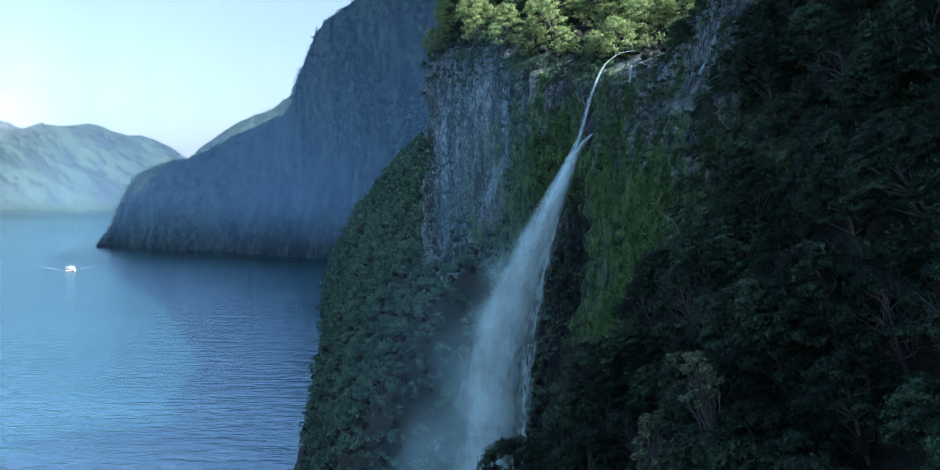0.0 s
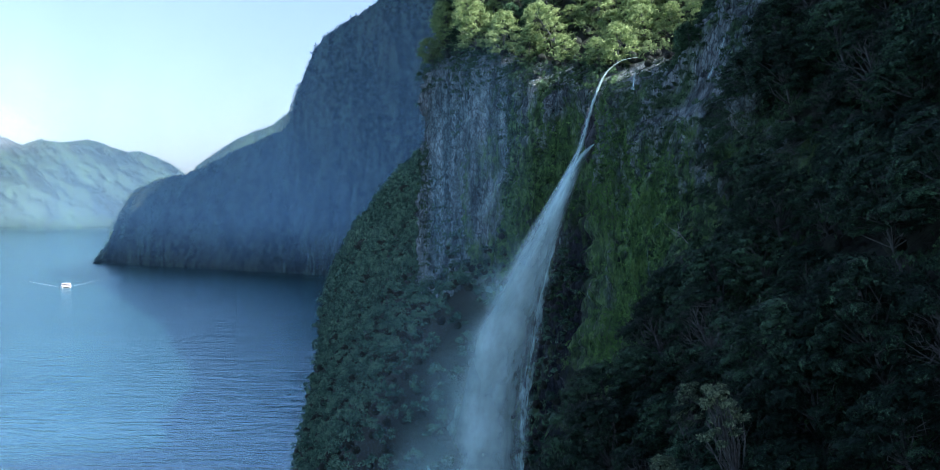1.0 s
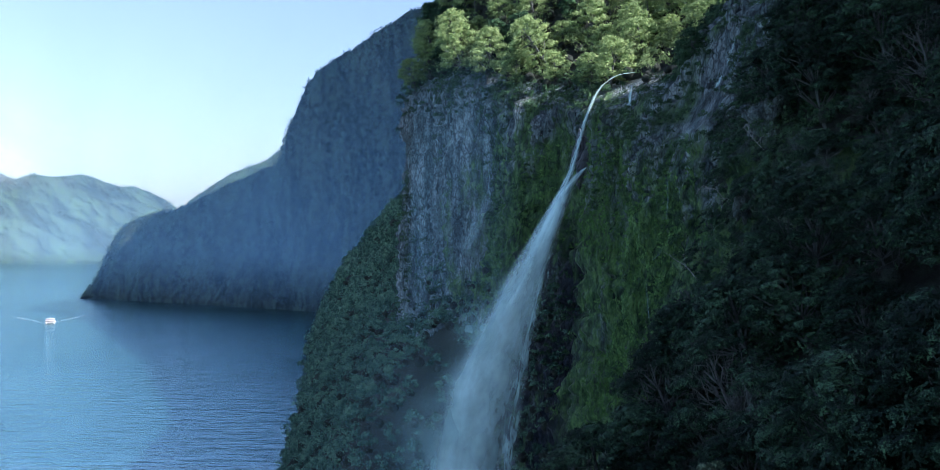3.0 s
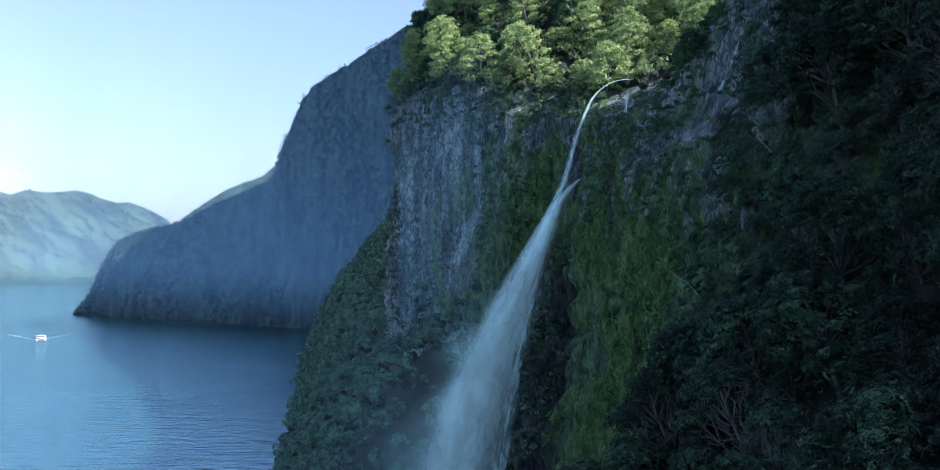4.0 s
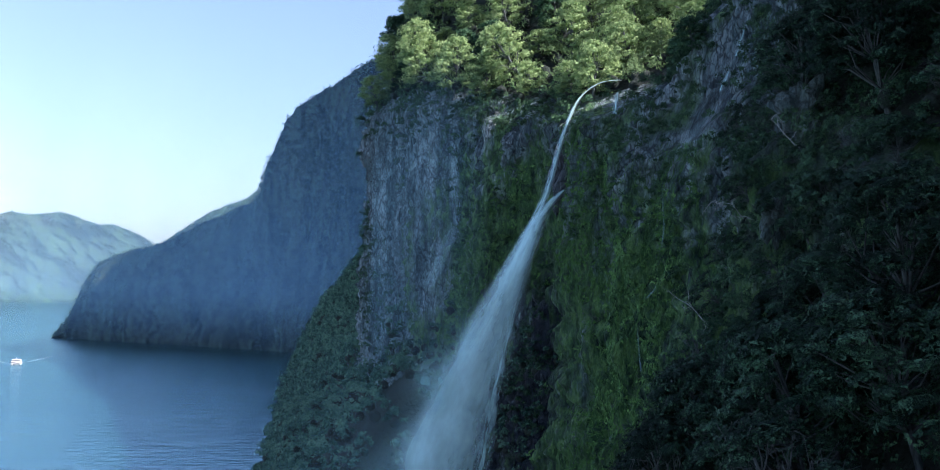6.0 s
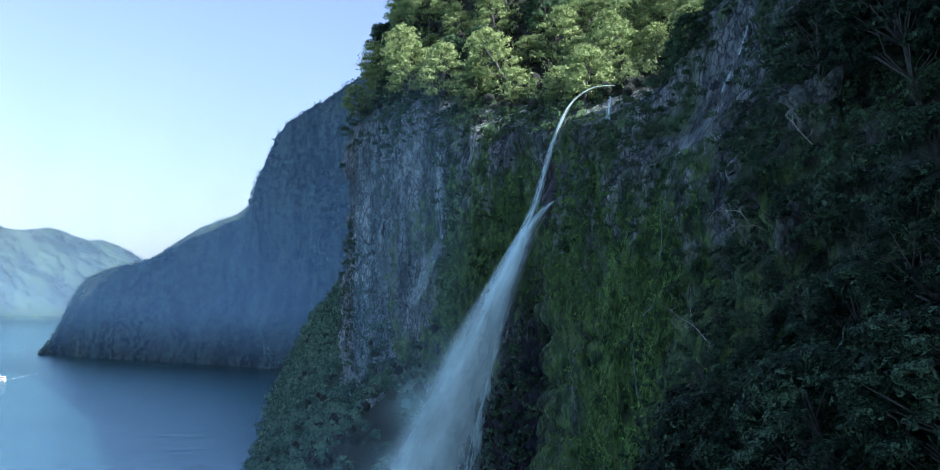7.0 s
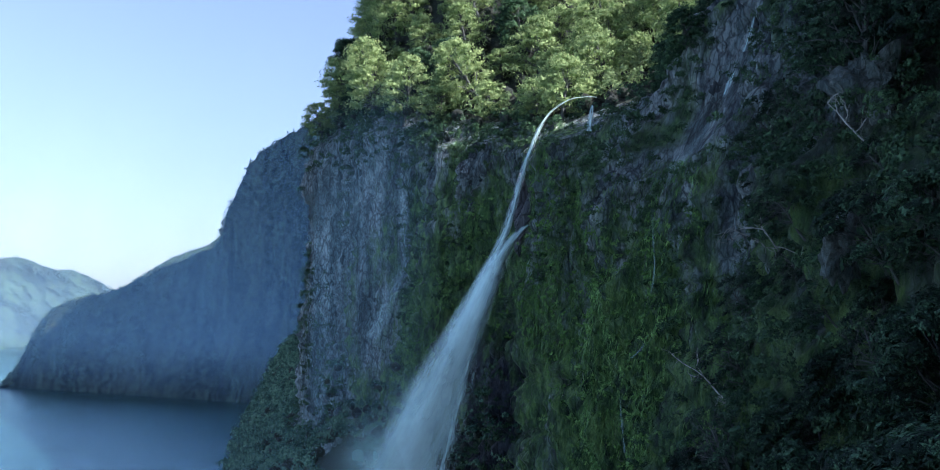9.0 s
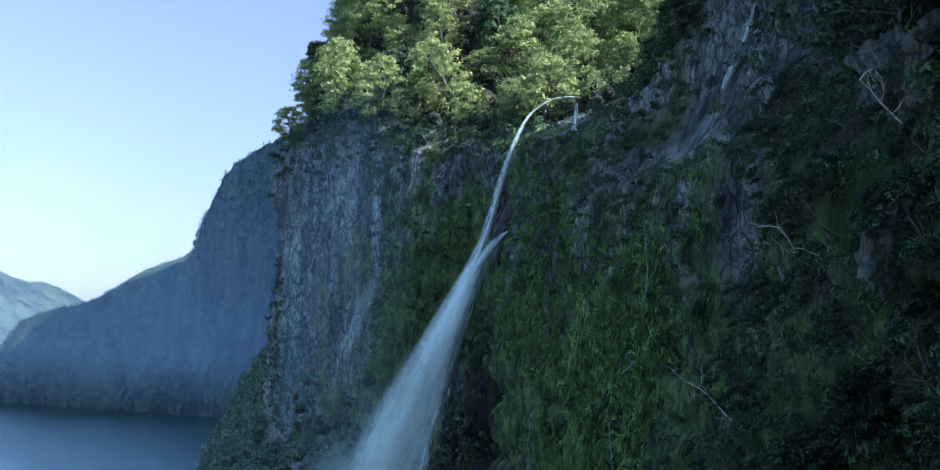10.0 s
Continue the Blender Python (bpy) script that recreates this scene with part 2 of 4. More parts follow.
def far_material(name, scale, dark, light, stone):
    n = Nodes(name)
    trees = n.noise(scale, n.place((1, 1, 1)), 7.0, 0.7)
    drift = n.noise(scale * 0.12, n.place((1, 1, 0.5)), 4.0)
    colour = n.ramp(n.math("ADD", n.math("MULTIPLY", trees, 0.7), n.math("MULTIPLY", drift, 0.3)), [(0.42, dark), (0.58, light)])
    ribs = n.noise(scale * 0.5, n.place((1, 1, 0.12)), 6.0, 0.65)
    colour = n.mix(n.grey(ribs, 0.42, 0.58), n.mix(0.6, colour, tuple(c * 0.4 for c in dark)), colour)
    bare = n.noise(scale * 0.7, n.place((1, 1, 0.45)), 8.0, 0.78)
    colour = n.mix(n.grey(bare, 0.63, 0.74), colour, stone)
    n.link(colour, n.bsdf.inputs["Base Color"])
    n.bsdf.inputs["Roughness"].default_value = 0.9
    n.bsdf.inputs["Specular IOR Level"].default_value = 0.1
    n.bump(trees, 1.0, 0.6 / scale)
    return n.mat


HEADLAND_MAT = far_material("headland_forest_rock", 0.14, (0.006, 0.012, 0.01), (0.075, 0.105, 0.065), (0.6, 0.62, 0.62))
FAR_MAT = far_material("far_forest", 0.09, (0.012, 0.028, 0.019), (0.06, 0.115, 0.06), (0.07, 0.11, 0.065))


def water_material():
    n = Nodes("fiord_water")
    n.bsdf.inputs["Base Color"].default_value = (0.006, 0.036, 0.042, 1)
    n.bsdf.inputs["Roughness"].default_value = 0.2
    n.bsdf.inputs["IOR"].default_value = 6.0
    n.bsdf.inputs["Specular Tint"].default_value = (0.72, 0.97, 1.0, 1)
    small = n.noise(0.22, n.place((0.42, 1.25, 1)), 4.0, 0.6)
    swell = n.noise(0.05, n.place((0.6, 1.3, 1)), 4.0)
    gust = n.grey(n.noise(0.006, n.place((0.7, 1.6, 1)), 3.0), 0.35, 0.65)
    h = n.math("ADD", n.math("MULTIPLY", small, n.math("ADD", n.math("MULTIPLY", gust, 0.7), 0.45)), n.math("MULTIPLY", swell, 1.4))
    h = n.math("ADD", h, n.math("MULTIPLY", n.noise(0.13, n.place((0.35, 1.2, 1)), 2.0, 0.5), 1.3))
    n.bump(h, 1.0, 0.85)
    return n.mat


WATER = water_material()


def spray_material(name, colour, across, along, lo, hi, soft, most, fade_in=0.0, fade_out=0.0, length=1.0, billow=0.0):
    """Falling water: streaks along the fall, soft at the sides. UV: across 0 to 1, metres along."""
    n = Nodes(name)
    n.bsdf.inputs["Base Color"].default_value = (*colour, 1)
    n.bsdf.inputs["Roughness"].default_value = 0.6
    above = n.add("ShaderNodeCombineXYZ", X=-0.35, Y=-0.4, Z=0.85)
    n.link(above.outputs[0], n.bsdf.inputs["Normal"])
    sep = n.add("ShaderNodeSeparateXYZ")
    uv = n.add("ShaderNodeTexCoord").outputs["UV"]
    n.link(uv, sep.inputs[0])
    m = n.add("ShaderNodeMapping")
    m.inputs["Scale"].default_value = (across, along, 1)
    n.link(uv, m.inputs["Vector"])
    streak = n.noise(1.0, m.outputs["Vector"], 6.0, 0.62)
    if billow:
        wide = n.add("ShaderNodeMapping")
        wide.inputs["Scale"].default_value = (1.7, billow, 1)
        n.link(uv, wide.inputs["Vector"])
        streak = n.math("ADD", n.math("MULTIPLY", streak, 0.5), n.math("MULTIPLY", n.noise(1.0, wide.outputs["Vector"], 5.0, 0.55), 0.5))
    u = sep.outputs["X"]
    side = n.math("MULTIPLY", n.math("MULTIPLY", u, n.math("SUBTRACT", 1.0, u)), 4.0)
    side = n.math("POWER", side, soft)
    alpha = n.math("MULTIPLY", n.grey(streak, lo, hi), n.math("MULTIPLY", side, most))
    if fade_in:
        alpha = n.math("MULTIPLY", alpha, n.grey(sep.outputs["Y"], 0.0, fade_in))
    if fade_out:
        alpha = n.math("MULTIPLY", alpha, n.grey(sep.outputs["Y"], length, length - fade_out))
    n.see_through(alpha)
    return n.mat


# ---- the plan of the mountainside ----
STATION = [-200, 90, 100, 124, 141.5, 158, 181.5, 197, 208, 225.5, 233.5, 253.5, 264, 288, 305, 325, 2000]
WALL = [75, 46, 34, 30.5, 32.3, 29, 28.5, 24, 17, 9, 1, -4, -8, -11, -2, 25, 25]
CREST = [112, 112, 112, 118, 120, 122, 133, 134, 135, 140, 143, 145, 145, 147, 147, 147, 147]
LEAN_BACK = [0.77, 0.77, 0.77, 0.6, 0.45, 0.6, 2.2, 2.3, 2.0, 1.6, 0.9, 0.42, 0.4, 0.42, 0.6, 0.7, 0.7]
GULLY = [0, 3, 4, 20, 30, 38, 40, 34, 16, 0, 0, 0, 0, 0, 0, 0, 0]


def smooth_table(y, values):
    y = np.asarray(y, float)
    return sum(np.interp(y + d, STATION, values) for d in (-5, -2.5, 0, 2.5, 5)) / 5


def slope_x(y, z):
    return -39.5 - 0.129 * y + 0.77 * z + 18 * np.clip(1 - z / 70, 0, 1) + smooth_table(y, GULLY) * np.clip((z + 10) / 40, 0, 1)


def wall_x(y, z):
    over = np.asarray(z, float) - smooth_table(y, CREST)
    brow = np.clip((np.asarray(y, float) - 138) / 14, 0, 1) * np.maximum(over - 22 - 10 * np.clip((np.asarray(y, float) - 235) / 15, 0, 1), 0) * 1.8
    return smooth_table(y, WALL) + smooth_table(y, LEAN_BACK) * np.where(over > 0, over, 0.06 * over) + brow


def cliff_share(y, z):
    """1 on the bare cliff, 0 on the wooded slope."""
    over = z - smooth_table(y, CREST) - 24 * np.clip((np.asarray(y, float) - 124) / 6, 0, 1) * np.clip((172 - np.asarray(y, float)) / 8, 0, 1)
    return np.clip((slope_x(y, z) - wall_x(y, z)) / 6 + 0.5, 0, 1) * np.clip(1 - over / 6, 0, 1)


def ground_x(y, z):
    """Where the mountainside stands at y and height z: solid for greater x."""
    a, b = slope_x(y, z), wall_x(y, z)
    # Unseen bulge added above the slope to keep sun off the cliff.
    shade_shoulder = 18 * np.clip((z - 145) / 25, 0, 1) * np.clip((138 - y) / 20, 0, 1)
    a, b = a - shade_shoulder, b - shade_shoulder
    h = np.clip(0.5 + 0.5 * (b - a) / 5.0, 0, 1)
    return b * (1 - h) + a * h - 5.0 * h * (1 - h)


def relief(y, z):
    bare = cliff_share(y, z)
    ribs = 2.6 * fbm(y * 0.13, z * 0.025, 3.1, 4, 0.55)
    blocks = 1.1 * np.abs(fbm(y * 0.3, z * 0.16, 7.7, 4, 0.55))
    soft = 2.2 * fbm(y * 0.05, z * 0.06, 1.3, 3)
    crack = vnoise(y * 0.2 + 0.4 * vnoise(y * 0.1, z * 0.1, 2.0), z * 0.03, 14.0)
    ledge = vnoise(y * 0.06, z * 0.22, 15.0)
    blocks = blocks - 1.3 * np.exp(-(crack / 0.07) ** 2) - 0.5 * np.exp(-(ledge / 0.1) ** 2)
    warp_y, warp_z = y + 1.2 * vnoise(y * 0.4, z * 0.3, 40.0), z + 1.5 * vnoise(y * 0.35, z * 0.3, 41.0)
    steps = 0.75 * lattice(np.floor(warp_y / 2.6), np.floor(warp_z / 5.2 + 0.5 * np.floor(warp_y / 2.6)), np.floor(y * 0) + 3)
    steps = steps + 0.4 * lattice(np.floor(warp_y / 1.2), np.floor(warp_z / 2.1 + 0.5 * np.floor(warp_y / 1.2)), np.floor(y * 0) + 5)
    grey = np.clip((y - 208) / 14, 0, 1)
    bent = y + 1.6 * vnoise(y * 0.12, z * 0.09, 70.0)
    columns = 2.2 * np.abs(vnoise(bent * 0.42, z * 0.03, 71.0)) + 1.2 * np.abs(vnoise(bent * 1.05, z * 0.055, 72.0))
    drape = 1.5 * np.sqrt(np.abs(vnoise(y * 0.4 + 0.7 * vnoise(y * 0.2, z * 0.2, 62.0), z * 0.17, 61.0))) + 0.5 * np.abs(vnoise(y * 1.3, z * 0.5, 63.0))
    rock = ribs - blocks + (0.4 + 0.6 * grey) * steps + grey * (columns - 1.0) - (1 - grey) * (drape - 0.8)
    slab = np.exp(-(((y - 148) / 6) ** 2 + ((z - 127) / 8) ** 2) ** 2)
    rock = rock + 0.45 * fbm(y * 0.9, z * 0.7, 81.0, 3, 0.6)
    return bare * (rock * (1 - 0.9 * slab) + 1.3 * slab) + (1 - bare) * soft


def face_x(y, z):
    return ground_x(y, z) + relief(y, z)


def build_mountainside():
    ys = np.concatenate([np.arange(-160, 60, 5), np.arange(60, 100, 2), np.arange(100, 114, 1), np.arange(114, 166, 0.28), np.arange(166, 268, 0.42), np.arange(268, 305, 1.0), np.arange(305, 400, 3), np.arange(400, 1640, 12)])
    zs = np.concatenate([np.arange(-6, 60, 3), np.arange(60, 76, 1.2), np.arange(76, 96, 0.55), np.arange(96, 138, 0.32), np.arange(138, 147, 0.45), np.arange(147, 190, 1.5), np.arange(190, 300, 6)])
    Y, Z = np.meshgrid(ys, zs, indexing="ij")
    X = face_x(Y, Z)
    # Added heights out of view, set by where their shadow should fall.
    high = np.interp(ys, [-200, 300, 330, 600, 860, 950, 1600], [225, 225, 300, 450, 700, 950, 950])[:, None]
    # Above 190 m the unseen ground falls back to let sun onto the crest.
    low = Z > 190
    X = np.where((ys[:, None] < 300) & low, np.repeat(face_x(ys, ys * 0 + 190)[:, None], len(zs), 1) + 3 * (Z - 190), X)
    top = [(X[:, -1:] + 0.3 * d * (high - 225), Y[:, -1:], Z[:, -1:] + d * np.maximum(high - Z[:, -1:], 0)) for d in (0.25, 0.5, 0.75, 1.0)]
    top += [(top[-1][0] + d, Y[:, -1:], top[-1][2] + h) for d, h in ((60, 5), (300, -40), (900, -500))]
    X = np.concatenate([X] + [t[0] for t in top], 1)
    Z = np.concatenate([Z] + [t[2] for t in top], 1)
    Y = np.concatenate([Y] + [t[1] for t in top], 1)
    me = mesh_of("cliff", np.stack([X, Y, Z], -1).reshape(-1, 3), grid_faces(*X.shape), ROCK)
    me.materials.append(FLOOR_AND_GAP_SHADE)
    wooded = (cliff_share(Y, Z) < 0.35)[:-1, :-1].ravel()
    me.polygons.foreach_set("material_index", wooded.astype(np.int32))
    tagged(new("cliff", me), "steep grey rock cliff streaked with green moss, rising from the fiord", "cliff", kind="structure")


build_mountainside()


def build_water():
    xs = np.array([-9000, -3000, -1000, -300, 0, 300, 9000.0])
    ys = np.array([-3000, -200, 200, 600, 1200, 2400, 9000.0])
    X, Y = np.meshgrid(xs, ys, indexing="ij")
    me = mesh_of("water", np.stack([X, Y, X * 0], -1).reshape(-1, 3), grid_faces(7, 7), WATER)
    tagged(new("water", me), "blue rippled fiord water reflecting the pale sky", "water", kind="structure")


build_water()


# ---- foliage ----
def sprays(rng, centres, outward, size, long=1.5, droop=0.25, loose=0.5):
    """Small leaf sprays at centres, facing roughly outward. Returns vertices and triangles."""
    n = len(centres)
    face = outward + rng.normal(0, loose, (n, 3))
    face /= np.linalg.norm(face, axis=1, keepdims=True)
    way = np.cross(face, rng.normal(0, 1, (n, 3)))
    way /= np.linalg.norm(way, axis=1, keepdims=True)
    side = np.cross(face, way)
    s = size * rng.uniform(0.6, 1.35, (n, 1))
    a = centres - way * s * long * 0.5 + side * s * 0.35
    b = centres - way * s * long * 0.35 - side * s * 0.45
    c = centres + way * s * long * 0.55 - np.array([0, 0, 1]) * s * droop
    return np.stack([a, b, c], 1).reshape(-1, 3), np.arange(3 * n).reshape(-1, 3)


def clump(rng, centre, radius, flat, count):
    """Points on the upper shell of a flattened clump of leaves, with their outward directions."""
    d = rng.normal(0, 1, (count, 3))
    d[:, 2] = np.abs(d[:, 2]) * 1.0 - 0.35
    d /= np.linalg.norm(d, axis=1, keepdims=True)
    r = radius * rng.uniform(0.55, 1.08, (count, 1))
    return centre + d * r * np.array([1, 1, flat]), d * np.array([1, 1, 1.4])


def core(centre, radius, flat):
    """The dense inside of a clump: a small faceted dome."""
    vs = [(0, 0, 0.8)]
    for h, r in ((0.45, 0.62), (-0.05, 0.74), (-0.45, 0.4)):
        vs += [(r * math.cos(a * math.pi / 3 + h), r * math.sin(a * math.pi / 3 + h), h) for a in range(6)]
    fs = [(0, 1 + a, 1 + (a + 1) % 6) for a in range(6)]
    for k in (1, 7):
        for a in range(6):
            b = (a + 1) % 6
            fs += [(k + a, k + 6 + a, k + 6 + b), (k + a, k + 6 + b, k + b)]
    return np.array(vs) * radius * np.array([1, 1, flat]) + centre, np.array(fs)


def build_range(name, label, mat, base, ridge, steep, rough, grain, step, rise, crowns=None, crown_mat=None, sheer=None):
    """A mountain range: base (x, y) from its tip on, ridge (metres along the base, height), flank steepness (m back for each m up)."""
    base, ridge = np.array(base, float), np.array(ridge, float)
    seg = np.concatenate([[0], np.cumsum(np.hypot(*np.diff(base, axis=0).T))])
    s = np.arange(0, seg[-1], step)
    bx, by = np.interp(s, seg, base[:, 0]), np.interp(s, seg, base[:, 1])
    H = np.interp(s, ridge[:, 0], ridge[:, 1])
    H = H + np.minimum(H / 60, 1) * rough * (0.2 * fbm(s / grain, s * 0, 2.2, 5) + min(0.14, 2.5 / rough) * vnoise(s / 9, s * 0, 5.0))
    dx, dy = np.gradient(bx), np.gradient(by)
    length = np.hypot(dx, dy)
    nx, ny = dy / length, -dx / length
    flip = np.where(ny < 0, -1, 1)
    nx, ny = nx * flip, ny * flip
    v = np.concatenate([np.linspace(0, 1, rise) ** 1.0, np.linspace(1.04, 1.6, 8)])
    if sheer:
        steep = np.interp(s, sheer[:2], (steep, sheer[2]))
    V, S = np.meshgrid(v, s, indexing="ij")
    up = np.where(V <= 1, V, 1 - (V - 1) * 0.8)
    Z = up * H - np.where(V == 0, 4, 0)
    back = H * steep * np.where(V <= 1, V ** 1.25, V ** 2)
    slant = 0.8 if rough > 50 else 0.0
    gully = fbm((S + slant * Z) / grain, Z / grain * (0.35 + 0.5 * slant), 4.0, 6, 0.58)
    shove = rough * gully * np.clip(up * 6, 0.15, 1) * np.clip((1.05 - up) * 5, 0.25, 1)
    X = bx + nx * (back + shove)
    Y = by + ny * (back + shove)
    me = mesh_of(name, np.stack([X, Y, Z], -1).reshape(-1, 3), grid_faces(*X.shape), mat, True)
    tagged(new(name, me), label, "mountain", kind="structure")
    if crowns:
        count, size, share = crowns
        rng = np.random.default_rng(len(name))
        i = np.where(rng.random(count) < share, rng.integers(int(rise * 0.93), rise + 2, count), (rise * rng.random(count) ** 0.6).astype(int))
        j = rng.integers(1, len(s) - 1, count)
        spots = np.stack([X[i, j], Y[i, j], Z[i, j]], -1) + rng.normal(0, step * 0.5, (count, 3)) * np.array([1, 1, 0.3])
        spots = spots[spots[:, 2] > 6]
        leafy = np.repeat(spots, 8, 0) + rng.normal(0, size * 0.42, (len(spots) * 8, 3))
        bits = sprays(rng, leafy, np.tile([0, -0.5, 1.0], (len(leafy), 1)), size * 0.6)
        tagged(new("forest", mesh_of("forest", *bits, crown_mat)), "distant forest crowns covering the mountain", "forest", kind="stuff")


build_range("headland", "dark forested rock headland rising sheer from the fiord", HEADLAND_MAT,
            [(-715, 1785), (-650, 1750), (-455, 1630), (-224, 1473), (60, 1380), (350, 1320), (900, 1200)],
            [(0, 0), (10, 8), (23, 48), (35, 115), (51, 143), (74, 154), (128, 163), (182, 171), (237, 191), (290, 213), (341, 230), (385, 246), (486, 294), (517, 366), (539, 385),
             (577, 397), (619, 410), (660, 433), (709, 464), (768, 477), (1740, 500)], 0.4, 20, 60, 4, 110, (9000, 4.4, 0.3), LEAF_FAR, (385, 486, 0.1))
build_range("ridge", "hazy sunlit wooded ridge behind the headland", FAR_MAT,
            [(-1100, 2850), (-850, 2900), (-350, 2950), (250, 2950)],
            [(0, 60), (150, 130), (231, 216), (256, 260), (317, 317), (393, 355), (461, 384), (528, 443), (588, 478), (1360, 500)], 0.7, 20, 110, 7, 70, (2500, 6.0, 0.3), LEAF_FAR)
build_range("far_mountain", "pale hazy forested mountains across the fiord", FAR_MAT,
            [(-3700, 4000), (-2500, 4450), (-1600, 4550), (-800, 4600), (0, 4600)],
            [(0, 440), (968, 478), (1223, 517), (1447, 465), (1554, 423), (1622, 445), (1882, 454), (1973, 426), (2081, 386), (2139, 396), (2191, 378), (2269, 341),
             (2371, 270), (2600, 130), (3790, 120)], 0.5, 110, 260, 11, 80, (5500, 10.0, 0.15), LEAF_FAR)


# ---- trees ----
def crown_and_trunk(seed, height, radius, clumps, leaves, leaf, low=0.35, flat=0.5, bare=0.0, lump=(0.2, 0.36), level=1.0):
    """The meshes of one tree: a tapered trunk with limbs, and the leaf sprays of its layered clumps."""
    rng = np.random.default_rng(seed)
    lean = rng.normal(0, 0.07, 2)
    top = np.array([lean[0] * height, lean[1] * height, height * 0.8])
    knots = [(top[0] * t + 0.25 * math.sin(5 * t + seed), top[1] * t + 0.25 * math.cos(4 * t + seed), -1.2 + (top[2] + 1.2) * t) for t in np.linspace(0, 1, 6)]
    wood = [tube(knots, list(np.linspace(height * 0.026, height * 0.007, 6)), 6)]
    pts, outs, cores = [], [], []
    for i in range(clumps):
        t = (i + 0.5) / clumps
        a = i * 2.4 + rng.uniform(-0.5, 0.5)
        h = height * (low + (1 - low) * (0.08 + 0.84 * t))
        reach = radius * math.sin(math.pi * min(0.98, 0.28 + 0.66 * t)) * rng.uniform(0.55, 1.0)
        c = np.array([top[0] * h / height + reach * math.cos(a), top[1] * h / height + reach * math.sin(a), h])
        r = radius * rng.uniform(*lump)
        start = np.array(knots[min(4, 1 + int(3.5 * h / height))])
        mid = (start + c) / 2 + np.array([0, 0, 0.25 * radius * rng.uniform(-0.3, 0.5)])
        bend = rng.normal(0, 0.13 * radius, (2, 3))
        if bare:
            wood.append(tube([start, (start + mid) / 2 + bend[0], mid, (mid + c) / 2 + bend[1], c], [height * 0.008, height * 0.006, height * 0.0045, height * 0.003, height * 0.002], 3))
        elif i % 2:
            wood.append(tube([start, mid + bend[0], c], [height * 0.008, height * 0.005, height * 0.002], 3))
        for _ in range(3 if bare else 0):
            tip = c + rng.normal(0, 1, 3) * r * np.array([0.55, 0.55, 0.4])
            half = (mid + c + 2 * tip) / 4 + rng.normal(0, 0.12 * radius, 3)
            wood.append(tube([(mid + c) / 2, half, tip], [height * 0.0022, height * 0.0014, height * 0.0006], 3))
        if rng.random() < bare:
            continue
        p, o = clump(rng, c, r, flat, int(leaves / clumps * rng.uniform(0.75, 1.25)))
        pts.append(p)
        outs.append(o * np.array([1, 1, level]))
        cores.append(core(c, r * 0.7, flat))
    vs, fs = joined([sprays(rng, np.concatenate(pts), np.concatenate(outs), leaf, loose=0.5 if level == 1.0 else 0.32)] + cores)
    wv, wf = joined(wood)
    return (vs, fs), (wv, wf)


def tree_kind(name, label, seed, height, radius, clumps, leaves, leaf, mat, group, **more):
    (vs, fs), (wv, wf) = crown_and_trunk(seed, height, radius, clumps, leaves, leaf, **more)
    ob = thing(name, label, "tree", group)
    part("trunk", mesh_of("trunk", wv, wf, BARK, True), ob, "pale grey branching trunk")
    part("crown", mesh_of("crown", vs, fs, mat), ob)
    return ob


def scatter(rng, y0, y1, z0, z1, gap, keep):
    """Points (y, z) on the mountainside at least gap apart, where keep() allows."""
    cells, out = {}, []
    tries = int((y1 - y0) * (z1 - z0) * 9 / gap ** 2)
    ys, zs = rng.uniform(y0, y1, tries), rng.uniform(z0, z1, tries)
    ok = keep(ys, zs)
    xs = face_x(ys, zs)
    for x, y, z, k in zip(xs, ys, zs, ok):
        if not k:
            continue
        key = (int(x // gap), int(y // gap), int(z // gap))
        near = (q for i in (-1, 0, 1) for j in (-1, 0, 1) for l in (-1, 0, 1) for q in cells.get((key[0] + i, key[1] + j, key[2] + l), ()))
        if all((x - a) ** 2 + (y - b) ** 2 + (z - c) ** 2 > gap * gap for a, b, c in near):
            cells.setdefault(key, []).append((x, y, z))
            out.append((x, y, z))
    return out


def plant(rng, kinds, spots, lo, hi, lean):
    """Copies of the kinds at the spots; each kind itself stands at the first spot that it gets."""
    used = {k.name for k in kinds if k.matrix_basis.translation.length > 0}
    for x, y, z in spots:
        kind = kinds[int(rng.integers(len(kinds)))]
        m = pose(x + 0.3, y, z - 0.4, 0, -lean + rng.normal(0, 5), 0) @ pose(0, 0, 0, rng.normal(0, 4), 0, rng.uniform(0, 360))
        size = rng.uniform(lo, hi)
        ob = kind if kind.name not in used else copy_thing(kind, m)
        ob.matrix_basis = m @ Matrix.Diagonal((size, size, size * rng.uniform(0.9, 1.15), 1))
        used.add(kind.name)


rng = np.random.default_rng(5)
SLOPE_GROUP, CREST_GROUP = "trees on the shaded slope", "sunlit trees along the cliff top"
slope_kinds = [tree_kind("beech_tree", "beech tree with layered crown on the steep slope, its leaves coloured dark for shade", 10 + i, 9.5 + 0.5 * i, 4.0 + 0.25 * i, 60, 4600, 0.34, LEAF_SHADED, SLOPE_GROUP, flat=0.4, level=1.9) for i in range(5)]
slope_kinds.append(tree_kind("beech_tree", "half-bare beech tree with grey twigs showing on the slope", 31, 9.5, 3.8, 42, 5200, 0.3, LEAF_SHADED, SLOPE_GROUP, bare=0.45, level=1.9))
